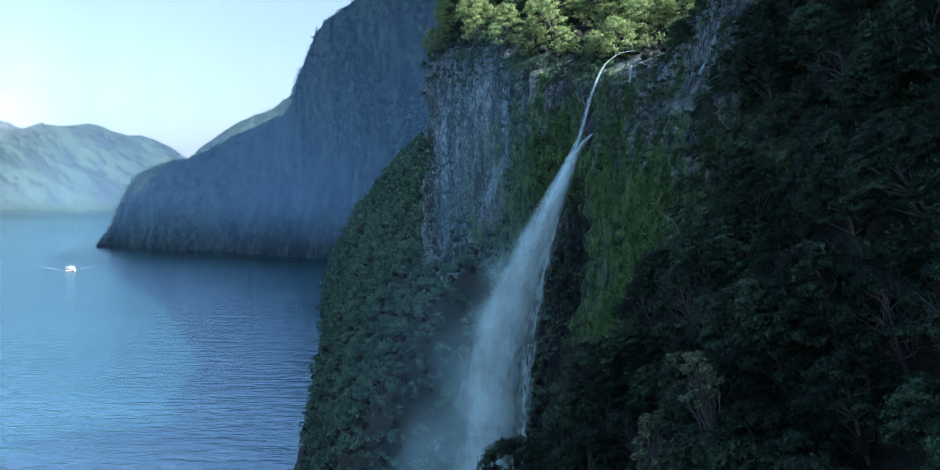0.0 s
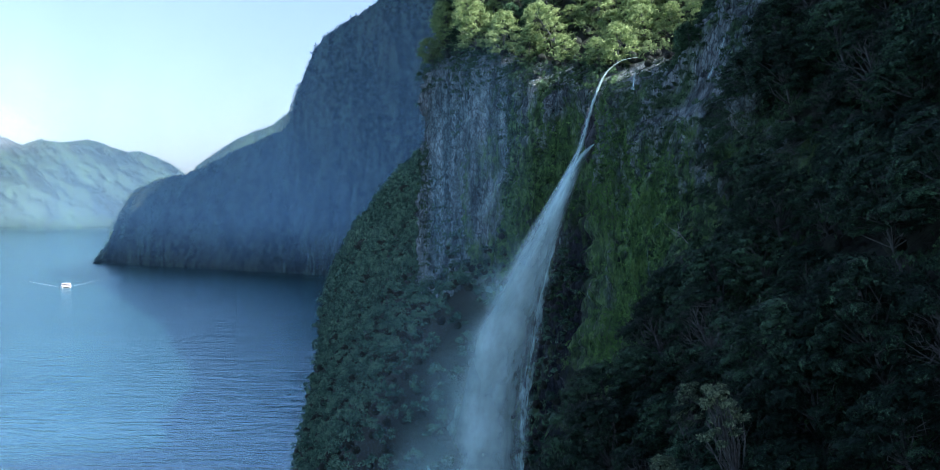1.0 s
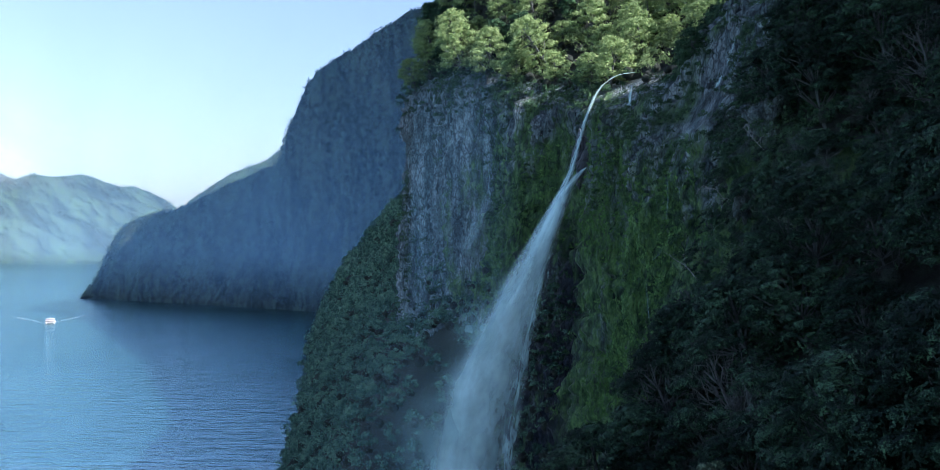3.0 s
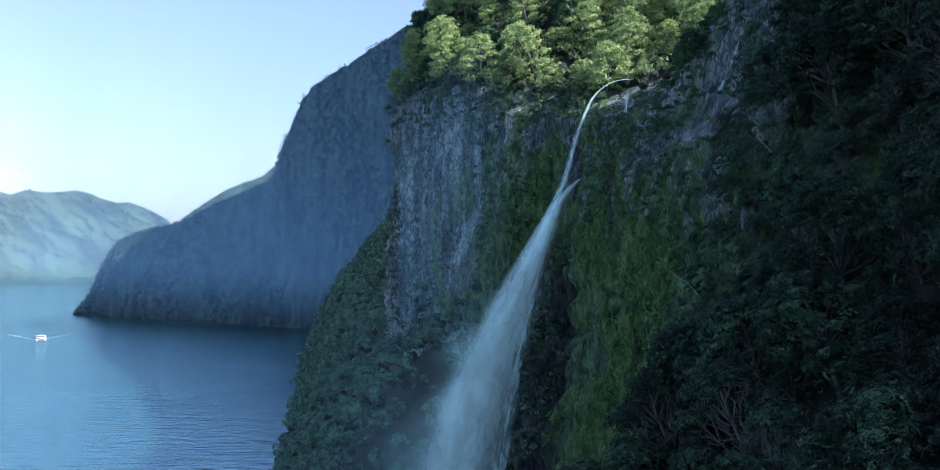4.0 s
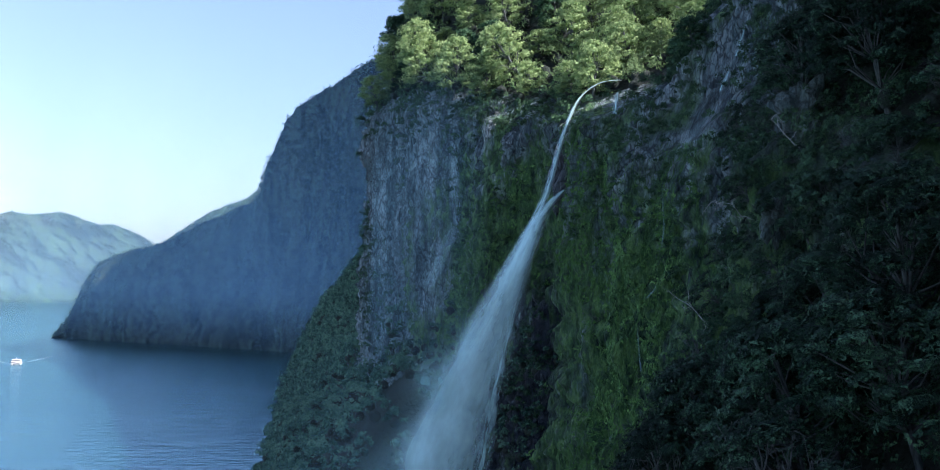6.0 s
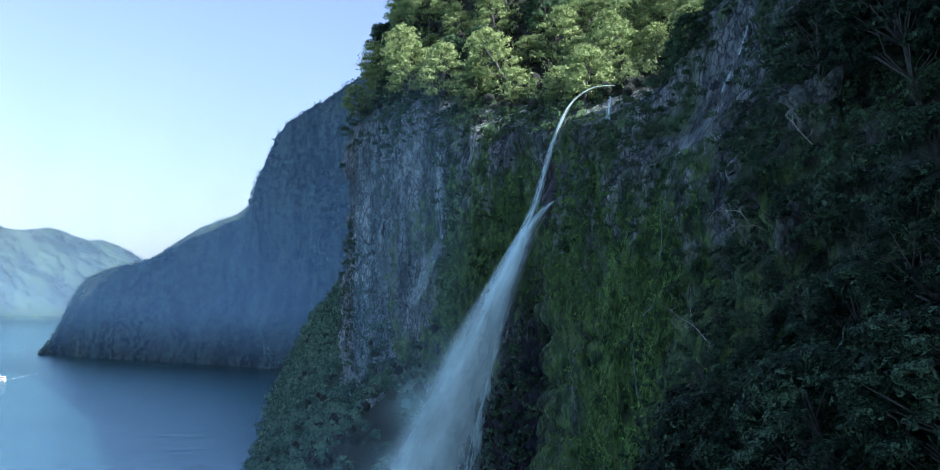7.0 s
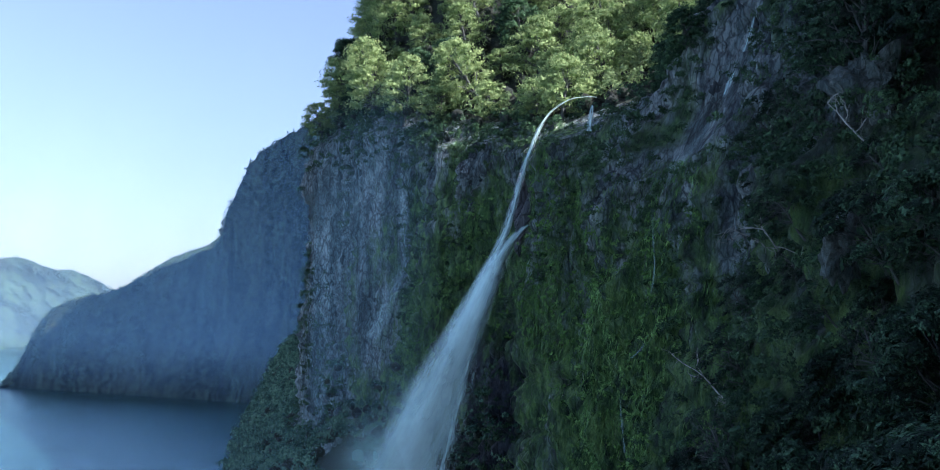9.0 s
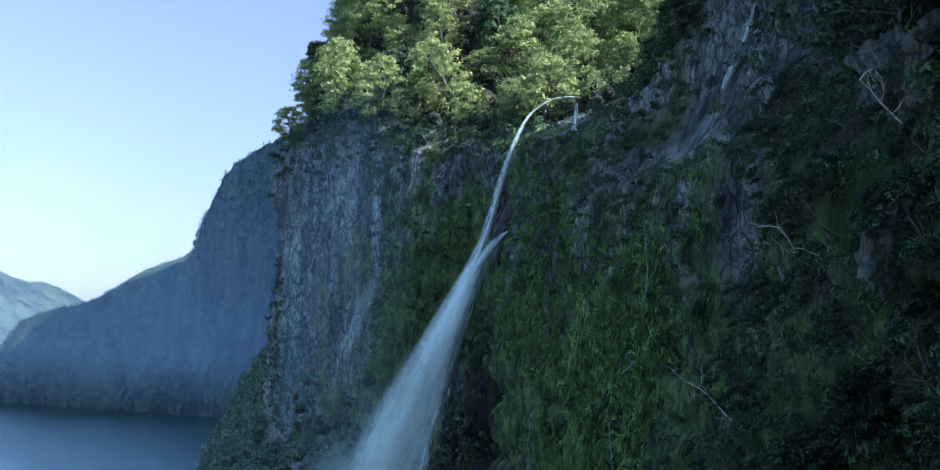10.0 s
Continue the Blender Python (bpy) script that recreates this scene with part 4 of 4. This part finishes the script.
def build_waterfall():
    fall = thing("waterfall", "white waterfall leaping from the mossy cliff and blowing into mist", "waterfall")
    up = [(33, 184, 137.2), (30.2, 182, 136.8), (27.6, 181.2, 135.8), (25.2, 181, 133.0), (24.0, 181, 129.6), (23.0, 181, 126.6), (21.8, 181, 121.6), (20.8, 181, 118.8), (18.3, 181, 113.0)]
    plume = [(24.3, 181.4, 121.2), (21.9, 181, 119.2), (20.2, 180.8, 116.3), (17.7, 180.6, 110.9), (14.3, 180.5, 103.6), (10.4, 180.2, 94.3), (6.2, 180, 84), (3.8, 180, 73.5), (2.0, 180, 58), (1.0, 180, 30)]
    edge = [(20.8, 181.6, 116.8), (19.0, 181.4, 111.5), (17.5, 181.2, 105.6), (15.6, 181.2, 98.7), (13.6, 181.2, 90), (11.7, 181.2, 79.3), (10.7, 181.2, 67.6), (10.1, 181.2, 51)]
    middle = [tuple((np.array(a) + np.array(b)) / 2) for a, b in zip(plume[2:], edge)]
    pieces = (
        ("stream", up, [0.15, 0.2, 0.4, 0.7, 1.0, 1.2, 1.4, 1.7, 2.0], STREAM_MAT, 0.0, 0.25),
        ("stream", up[3:], [0.3, 0.5, 0.6, 0.7, 0.8, 1.0], STREAM_MAT, -0.5, 0.3),
        ("jet", plume[:5], [0.35, 1.8, 3.2, 4.4, 5.0], CURTAIN_MAT_J, 0.0, 0.3),
        ("curtain", plume[1:], [2.0, 4.4, 7.0, 8.8, 9.4, 9, 8.5, 8, 8], CURTAIN_MAT, 0.4, 0.35),
        ("curtain", plume[1:], [2.2, 5.0, 8.4, 11.5, 14, 15.5, 17, 18, 18], CURTAIN_MAT_B, -0.8, 0.4),
        ("curtain", middle, [2.5, 4.5, 5.5, 6.5, 7.5, 8.5, 9, 9], CURTAIN_MAT_C, 1.2, 0.3),
        ("strand", edge, [1.0, 2.0, 2.8, 3.2, 3.2, 3.2, 3.0, 2.5], STRAND_MAT, 0.6, 0.2),
        ("strand", edge[1:], [0.6, 1.0, 1.2, 1.4, 1.6, 1.6, 1.4], STRAND_MAT, -0.3, 0.2),
    )
    pieces += (("cascade", [(29.0, 168, 132.6), (28.6, 167, 130.6), (28.2, 165.8, 128.4)], [0.35, 0.7, 0.9], STREAM_MAT, 0.0, 0.2),)
    for k, (name, pts, widths, mat, shift, bulge) in enumerate(pieces):
        pts = [(x, y + shift, z) for x, y, z in pts]
        v, f, uv = ribbon(pts, widths, (-0.15, -1, 0), 110, 15, bulge, 2.3 * k)
        part(name, mesh_of(name, v, f, mat, True, uv), fall)
    rng = np.random.default_rng(2)
    mist = puff_material("spray_mist", (0.5, 0.86, 0.83), 0.75, 0.09, 0.3)
    for i in range(8):
        t = i / 7
        for out in (0.0, 1.0):
            v, f, uv = puff(9.5 - 17 * t - 3.5 * out + rng.normal(0, 0.8 + t), 177 + 7 * rng.random(), 101 - 9 * out - 50 * t + rng.normal(0, 1.5), 3.0 + 8 * t + 1.5 * out, 5 + 9 * t, None, 0.2)
            part("mist", mesh_of("mist", v, f, mist, True, uv), fall, "drifting grey spray mist")


build_waterfall()


def trickle(label, path, widths, mat=None, reach=0.8, facing=(-1, -0.15, 0)):
    """A thin run of water lying on the face; path of (y, z), held just off the rock."""
    pts = []
    for (y0, z0), (y1, z1) in zip(path[:-1], path[1:]):
        for t in np.linspace(0, 1, 6)[:-1]:
            pts.append((y0 + (y1 - y0) * t, z0 + (z1 - z0) * t))
    near = np.array([(a, b) for a in (-reach, 0.0, reach) for b in (-reach, 0.0, reach)])
    pts = [(float(face_x(y + near[:, 0], z + near[:, 1]).min()) - 0.2, y, z) for y, z in pts]
    v, f, uv = ribbon(pts, widths, facing, len(pts) * 2, 5, 0.1, len(pts))
    tagged(new("trickle", mesh_of("trickle", v, f, mat or TRICKLE_MAT, True, uv)), label, "stream", "trickles on the cliff")


trickle("pale cascade down bare rock between bushes", [(145.2, 135.2), (145.6, 132.6), (146.3, 130.6)], [0.3, 0.7, 0.9], STREAM_MAT, 0.3)
trickle("broad white foot of the cascade on bare rock", [(146.2, 130.4), (145.8, 128.8), (146.2, 126.8)], [0.8, 1.7, 0.6], STREAM_MAT, 0.3)
trickle("wet film spreading over the slab below the cascade", [(145.6, 126.3), (146.2, 124.5), (147.6, 122.5), (149.0, 120)], [0.9, 1.6, 2.0, 1.4], DAMP_MAT, 0.4)
trickle("thin thread of water on the mossy wall", [(145.3, 118), (145.6, 114.5), (145.6, 110)], [0.35, 0.5, 0.35])
trickle("thin slanting run of water across the rock", [(145.6, 107.8), (147.5, 106.8), (149.4, 105.8)], [0.12, 0.28, 0.12])
trickle("thin wet streak on the mossy wall", [(150.0, 103.5), (149.8, 101), (149.3, 97)], [0.2, 0.5, 0.8])
trickle("thin pale sheet of water down the grey buttress", [(224.5, 136), (224, 128), (224, 120), (225.5, 112), (226, 104.5)], [1.2, 2.8, 4.0, 4.2, 4.0], SHEET_MAT, 1.8, (-0.84, -0.54, 0))


trickle("thin white thread of water down the buttress", [(223.5, 140.5), (221, 136.5), (218.5, 132)], [0.3, 0.45, 0.3])
trickle("pale water sliver on the mossy rock", [(201.5, 120.5), (202, 117.5), (202.2, 114)], [0.3, 0.6, 0.2])


# ---- the boat ----
def box(x0, y0, z0, x1, y1, z1, taper=0.0):
    """A box whose top is drawn in by taper at its front end (-y)."""
    v = [(x0, y0, z0), (x1, y0, z0), (x1, y1, z0), (x0, y1, z0), (x0, y0 + taper, z1), (x1, y0 + taper, z1), (x1, y1, z1), (x0, y1, z1)]
    return v, [(0, 3, 2, 1), (4, 5, 6, 7), (0, 1, 5, 4), (1, 2, 6, 5), (2, 3, 7, 6), (3, 0, 4, 7)]


def plain(name, colour, rough):
    n = Nodes(name)
    g = n.noise(1.5, n.place((1, 1, 1), "Object"), 4.0)
    n.link(n.mix(n.grey(g, 0.3, 0.8), colour, tuple(c * 0.85 for c in colour)), n.bsdf.inputs["Base Color"])
    n.bsdf.inputs["Roughness"].default_value = rough
    return n.mat


def build_boat():
    white, glass = plain("white_hull_paint", (0.55, 0.55, 0.54), 0.35), plain("dark_window", (0.03, 0.04, 0.05), 0.1)
    boat = thing("tour_boat", "white twin-hulled tour boat cruising towards the cliffs", "boat", at=pose(-540, 1254, 0, 0, 0, 22) @ Matrix.Diagonal((1.2, 1.0, 0.66, 1)))
    for x in (-3.8, 3.8):
        v = [(x - 1.3, 12, -0.6), (x + 1.3, 12, -0.6), (x + 1.3, -8, -0.6), (x, -15, -0.2), (x - 1.3, -8, -0.6), (x - 1.5, 12, 2.2), (x + 1.5, 12, 2.2), (x + 1.5, -8, 2.6), (x, -16.5, 3.2), (x - 1.5, -8, 2.6)]
        f = [(0, 1, 6, 5), (1, 2, 7, 6), (2, 3, 8, 7), (3, 4, 9, 8), (4, 0, 5, 9), (5, 6, 7, 9), (9, 7, 8, 8), (0, 4, 2, 1)]
        me = bpy.data.meshes.new("hull")
        me.from_pydata(v, [], [tuple(dict.fromkeys(q)) for q in f])
        me.materials.append(white)
        part("hull", me, boat)
    for name, dims, mat in (("deck", (-5.3, -11, 2.2, 5.3, 12, 2.8, 0), white), ("cabin", (-4.8, -9, 2.8, 4.8, 9, 5.6, 2.0), white), ("upper_cabin", (-4.2, -5, 5.6, 4.2, 7, 8.0, 1.6), white),
                            ("roof", (-4.6, -4, 8.0, 4.6, 8, 8.3, 0), white), ("window_band", (-4.85, -8.4, 3.7, 4.85, 8.0, 4.8, 0.8), glass), ("window_band", (-4.25, -4.7, 6.4, 4.25, 6.0, 7.4, 0.6), glass)):
        part(name, mesh_of(name, *box(*dims), mat), boat)
    part("mast", mesh_of("mast", *tube([(0, 0, 8.3), (0, 0.4, 11), (0, 0.8, 13)], [0.25, 0.18, 0.1], 6), white), boat)


build_boat()


def build_wake():
    foam = spray_material("wake_foam", (0.85, 0.88, 0.9), 3.0, 0.12, 0.5, 0.68, 0.6, 0.95, 0.0, 150.0, 240.0)
    pieces = []
    for dx, dy, sway in ((-160, 180, 0.0), (-12, 240, 2.0)):
        pts = [(-540 + 2 * (1 if dx > -50 else -1) + dx * t, 1246 + dy * t, 0.06) for t in np.linspace(0, 1, 9)]
        pieces.append(ribbon(pts, [3, 5, 5, 4.5, 4, 3.5, 3, 2.5], (0, 0, 1), 60, 5, 0.02, 4 + sway))
    pieces.append(ribbon([(-535, 1230, 0.07), (-537, 1240, 0.07), (-541, 1252, 0.07), (-547, 1270, 0.07), (-554, 1286, 0.07)], [6, 14, 17, 14, 8], (0, 0, 1), 30, 9, 0.02, 2))
    n, vs, fs, uvs = 0, [], [], []
    for v, f, uv in pieces:
        vs.append(v), fs.append(f + n), uvs.append(uv)
        n += len(v)
    tagged(new("wake", mesh_of("wake", np.concatenate(vs), np.concatenate(fs), foam, True, np.concatenate(uvs))), "white foam wake spreading behind the boat", "wake", kind="stuff")


build_wake()


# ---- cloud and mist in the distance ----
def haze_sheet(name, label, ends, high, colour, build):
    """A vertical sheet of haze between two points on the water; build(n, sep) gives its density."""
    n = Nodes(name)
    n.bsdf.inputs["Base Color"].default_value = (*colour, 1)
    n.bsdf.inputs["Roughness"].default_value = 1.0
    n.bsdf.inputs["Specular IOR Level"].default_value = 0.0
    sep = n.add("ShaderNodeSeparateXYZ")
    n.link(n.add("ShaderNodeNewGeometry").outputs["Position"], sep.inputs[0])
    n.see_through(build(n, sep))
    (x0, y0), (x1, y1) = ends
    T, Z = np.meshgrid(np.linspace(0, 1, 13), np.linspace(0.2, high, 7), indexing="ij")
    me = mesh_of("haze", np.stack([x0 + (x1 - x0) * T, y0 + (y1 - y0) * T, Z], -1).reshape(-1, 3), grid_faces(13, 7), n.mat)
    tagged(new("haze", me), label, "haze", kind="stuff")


def build_air():
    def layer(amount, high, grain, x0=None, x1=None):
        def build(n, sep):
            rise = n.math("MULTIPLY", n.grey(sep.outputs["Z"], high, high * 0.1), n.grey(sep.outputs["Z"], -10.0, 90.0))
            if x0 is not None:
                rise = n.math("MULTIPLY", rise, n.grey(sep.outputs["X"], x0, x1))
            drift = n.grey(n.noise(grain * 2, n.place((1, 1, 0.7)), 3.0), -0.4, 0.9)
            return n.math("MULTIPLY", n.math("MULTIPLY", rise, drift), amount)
        return build

    # Distance haze put into blue see-through sheets at three depths.
    label = "thin blue haze hanging over the fiord"
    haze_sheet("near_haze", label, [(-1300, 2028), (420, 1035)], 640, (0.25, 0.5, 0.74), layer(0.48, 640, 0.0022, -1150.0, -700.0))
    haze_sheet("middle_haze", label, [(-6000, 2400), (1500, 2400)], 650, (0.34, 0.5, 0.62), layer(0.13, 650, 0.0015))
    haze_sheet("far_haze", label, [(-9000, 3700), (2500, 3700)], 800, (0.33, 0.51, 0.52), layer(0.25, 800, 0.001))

    def bank(n, sep):
        puffy = n.noise(0.0035, n.place((0.7, 1, 1.3)), 6.0, 0.6)
        rise = n.math("MULTIPLY", n.grey(sep.outputs["Z"], 330.0, 450.0), n.grey(sep.outputs["Z"], 760.0, 520.0))
        side = n.math("MULTIPLY", n.grey(sep.outputs["X"], -1500.0, -1950.0), n.grey(sep.outputs["X"], -3600.0, -3000.0))
        return n.math("MULTIPLY", n.math("MULTIPLY", rise, side), n.math("MULTIPLY", n.grey(puffy, 0.4, 0.7), 0.75))

    haze_sheet("cloud_vapour", "pale low cloud lying on the far mountain tops", [(-3700, 3950), (-1400, 4250)], 780, (0.42, 0.46, 0.47), bank)

    # Blue sheet that paints spray and air haze over the slope beside the fall.
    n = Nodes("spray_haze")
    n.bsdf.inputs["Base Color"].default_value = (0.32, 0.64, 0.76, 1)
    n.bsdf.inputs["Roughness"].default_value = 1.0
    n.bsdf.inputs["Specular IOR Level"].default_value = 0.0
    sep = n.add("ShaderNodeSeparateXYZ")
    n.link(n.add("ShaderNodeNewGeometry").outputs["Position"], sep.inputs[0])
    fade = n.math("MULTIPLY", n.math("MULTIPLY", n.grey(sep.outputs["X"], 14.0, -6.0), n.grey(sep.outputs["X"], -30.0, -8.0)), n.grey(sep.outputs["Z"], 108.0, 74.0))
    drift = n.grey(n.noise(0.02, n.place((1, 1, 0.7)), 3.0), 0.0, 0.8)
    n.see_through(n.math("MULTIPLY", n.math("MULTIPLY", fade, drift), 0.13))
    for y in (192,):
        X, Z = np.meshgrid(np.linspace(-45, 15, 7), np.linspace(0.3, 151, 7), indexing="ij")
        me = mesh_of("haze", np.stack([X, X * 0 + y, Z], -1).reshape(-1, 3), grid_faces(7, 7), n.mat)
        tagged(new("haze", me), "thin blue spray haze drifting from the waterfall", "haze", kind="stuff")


    # Added blue sheet: air haze painted before the buttress, which lightens it.
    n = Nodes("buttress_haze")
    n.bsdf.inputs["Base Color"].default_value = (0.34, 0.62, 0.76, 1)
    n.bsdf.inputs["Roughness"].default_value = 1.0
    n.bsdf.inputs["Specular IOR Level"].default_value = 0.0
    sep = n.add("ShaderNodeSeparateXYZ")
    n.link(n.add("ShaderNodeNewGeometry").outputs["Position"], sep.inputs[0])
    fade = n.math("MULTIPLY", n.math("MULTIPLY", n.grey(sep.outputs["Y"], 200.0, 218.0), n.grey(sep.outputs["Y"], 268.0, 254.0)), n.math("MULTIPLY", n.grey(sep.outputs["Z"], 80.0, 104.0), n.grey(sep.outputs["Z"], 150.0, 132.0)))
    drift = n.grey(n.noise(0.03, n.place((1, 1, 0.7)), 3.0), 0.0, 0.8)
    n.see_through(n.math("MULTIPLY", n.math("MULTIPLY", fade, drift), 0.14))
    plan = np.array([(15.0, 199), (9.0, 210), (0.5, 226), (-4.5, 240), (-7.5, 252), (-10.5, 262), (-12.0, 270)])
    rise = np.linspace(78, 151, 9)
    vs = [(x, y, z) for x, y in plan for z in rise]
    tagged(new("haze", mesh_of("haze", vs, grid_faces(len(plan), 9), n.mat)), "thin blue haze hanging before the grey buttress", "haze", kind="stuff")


build_air()
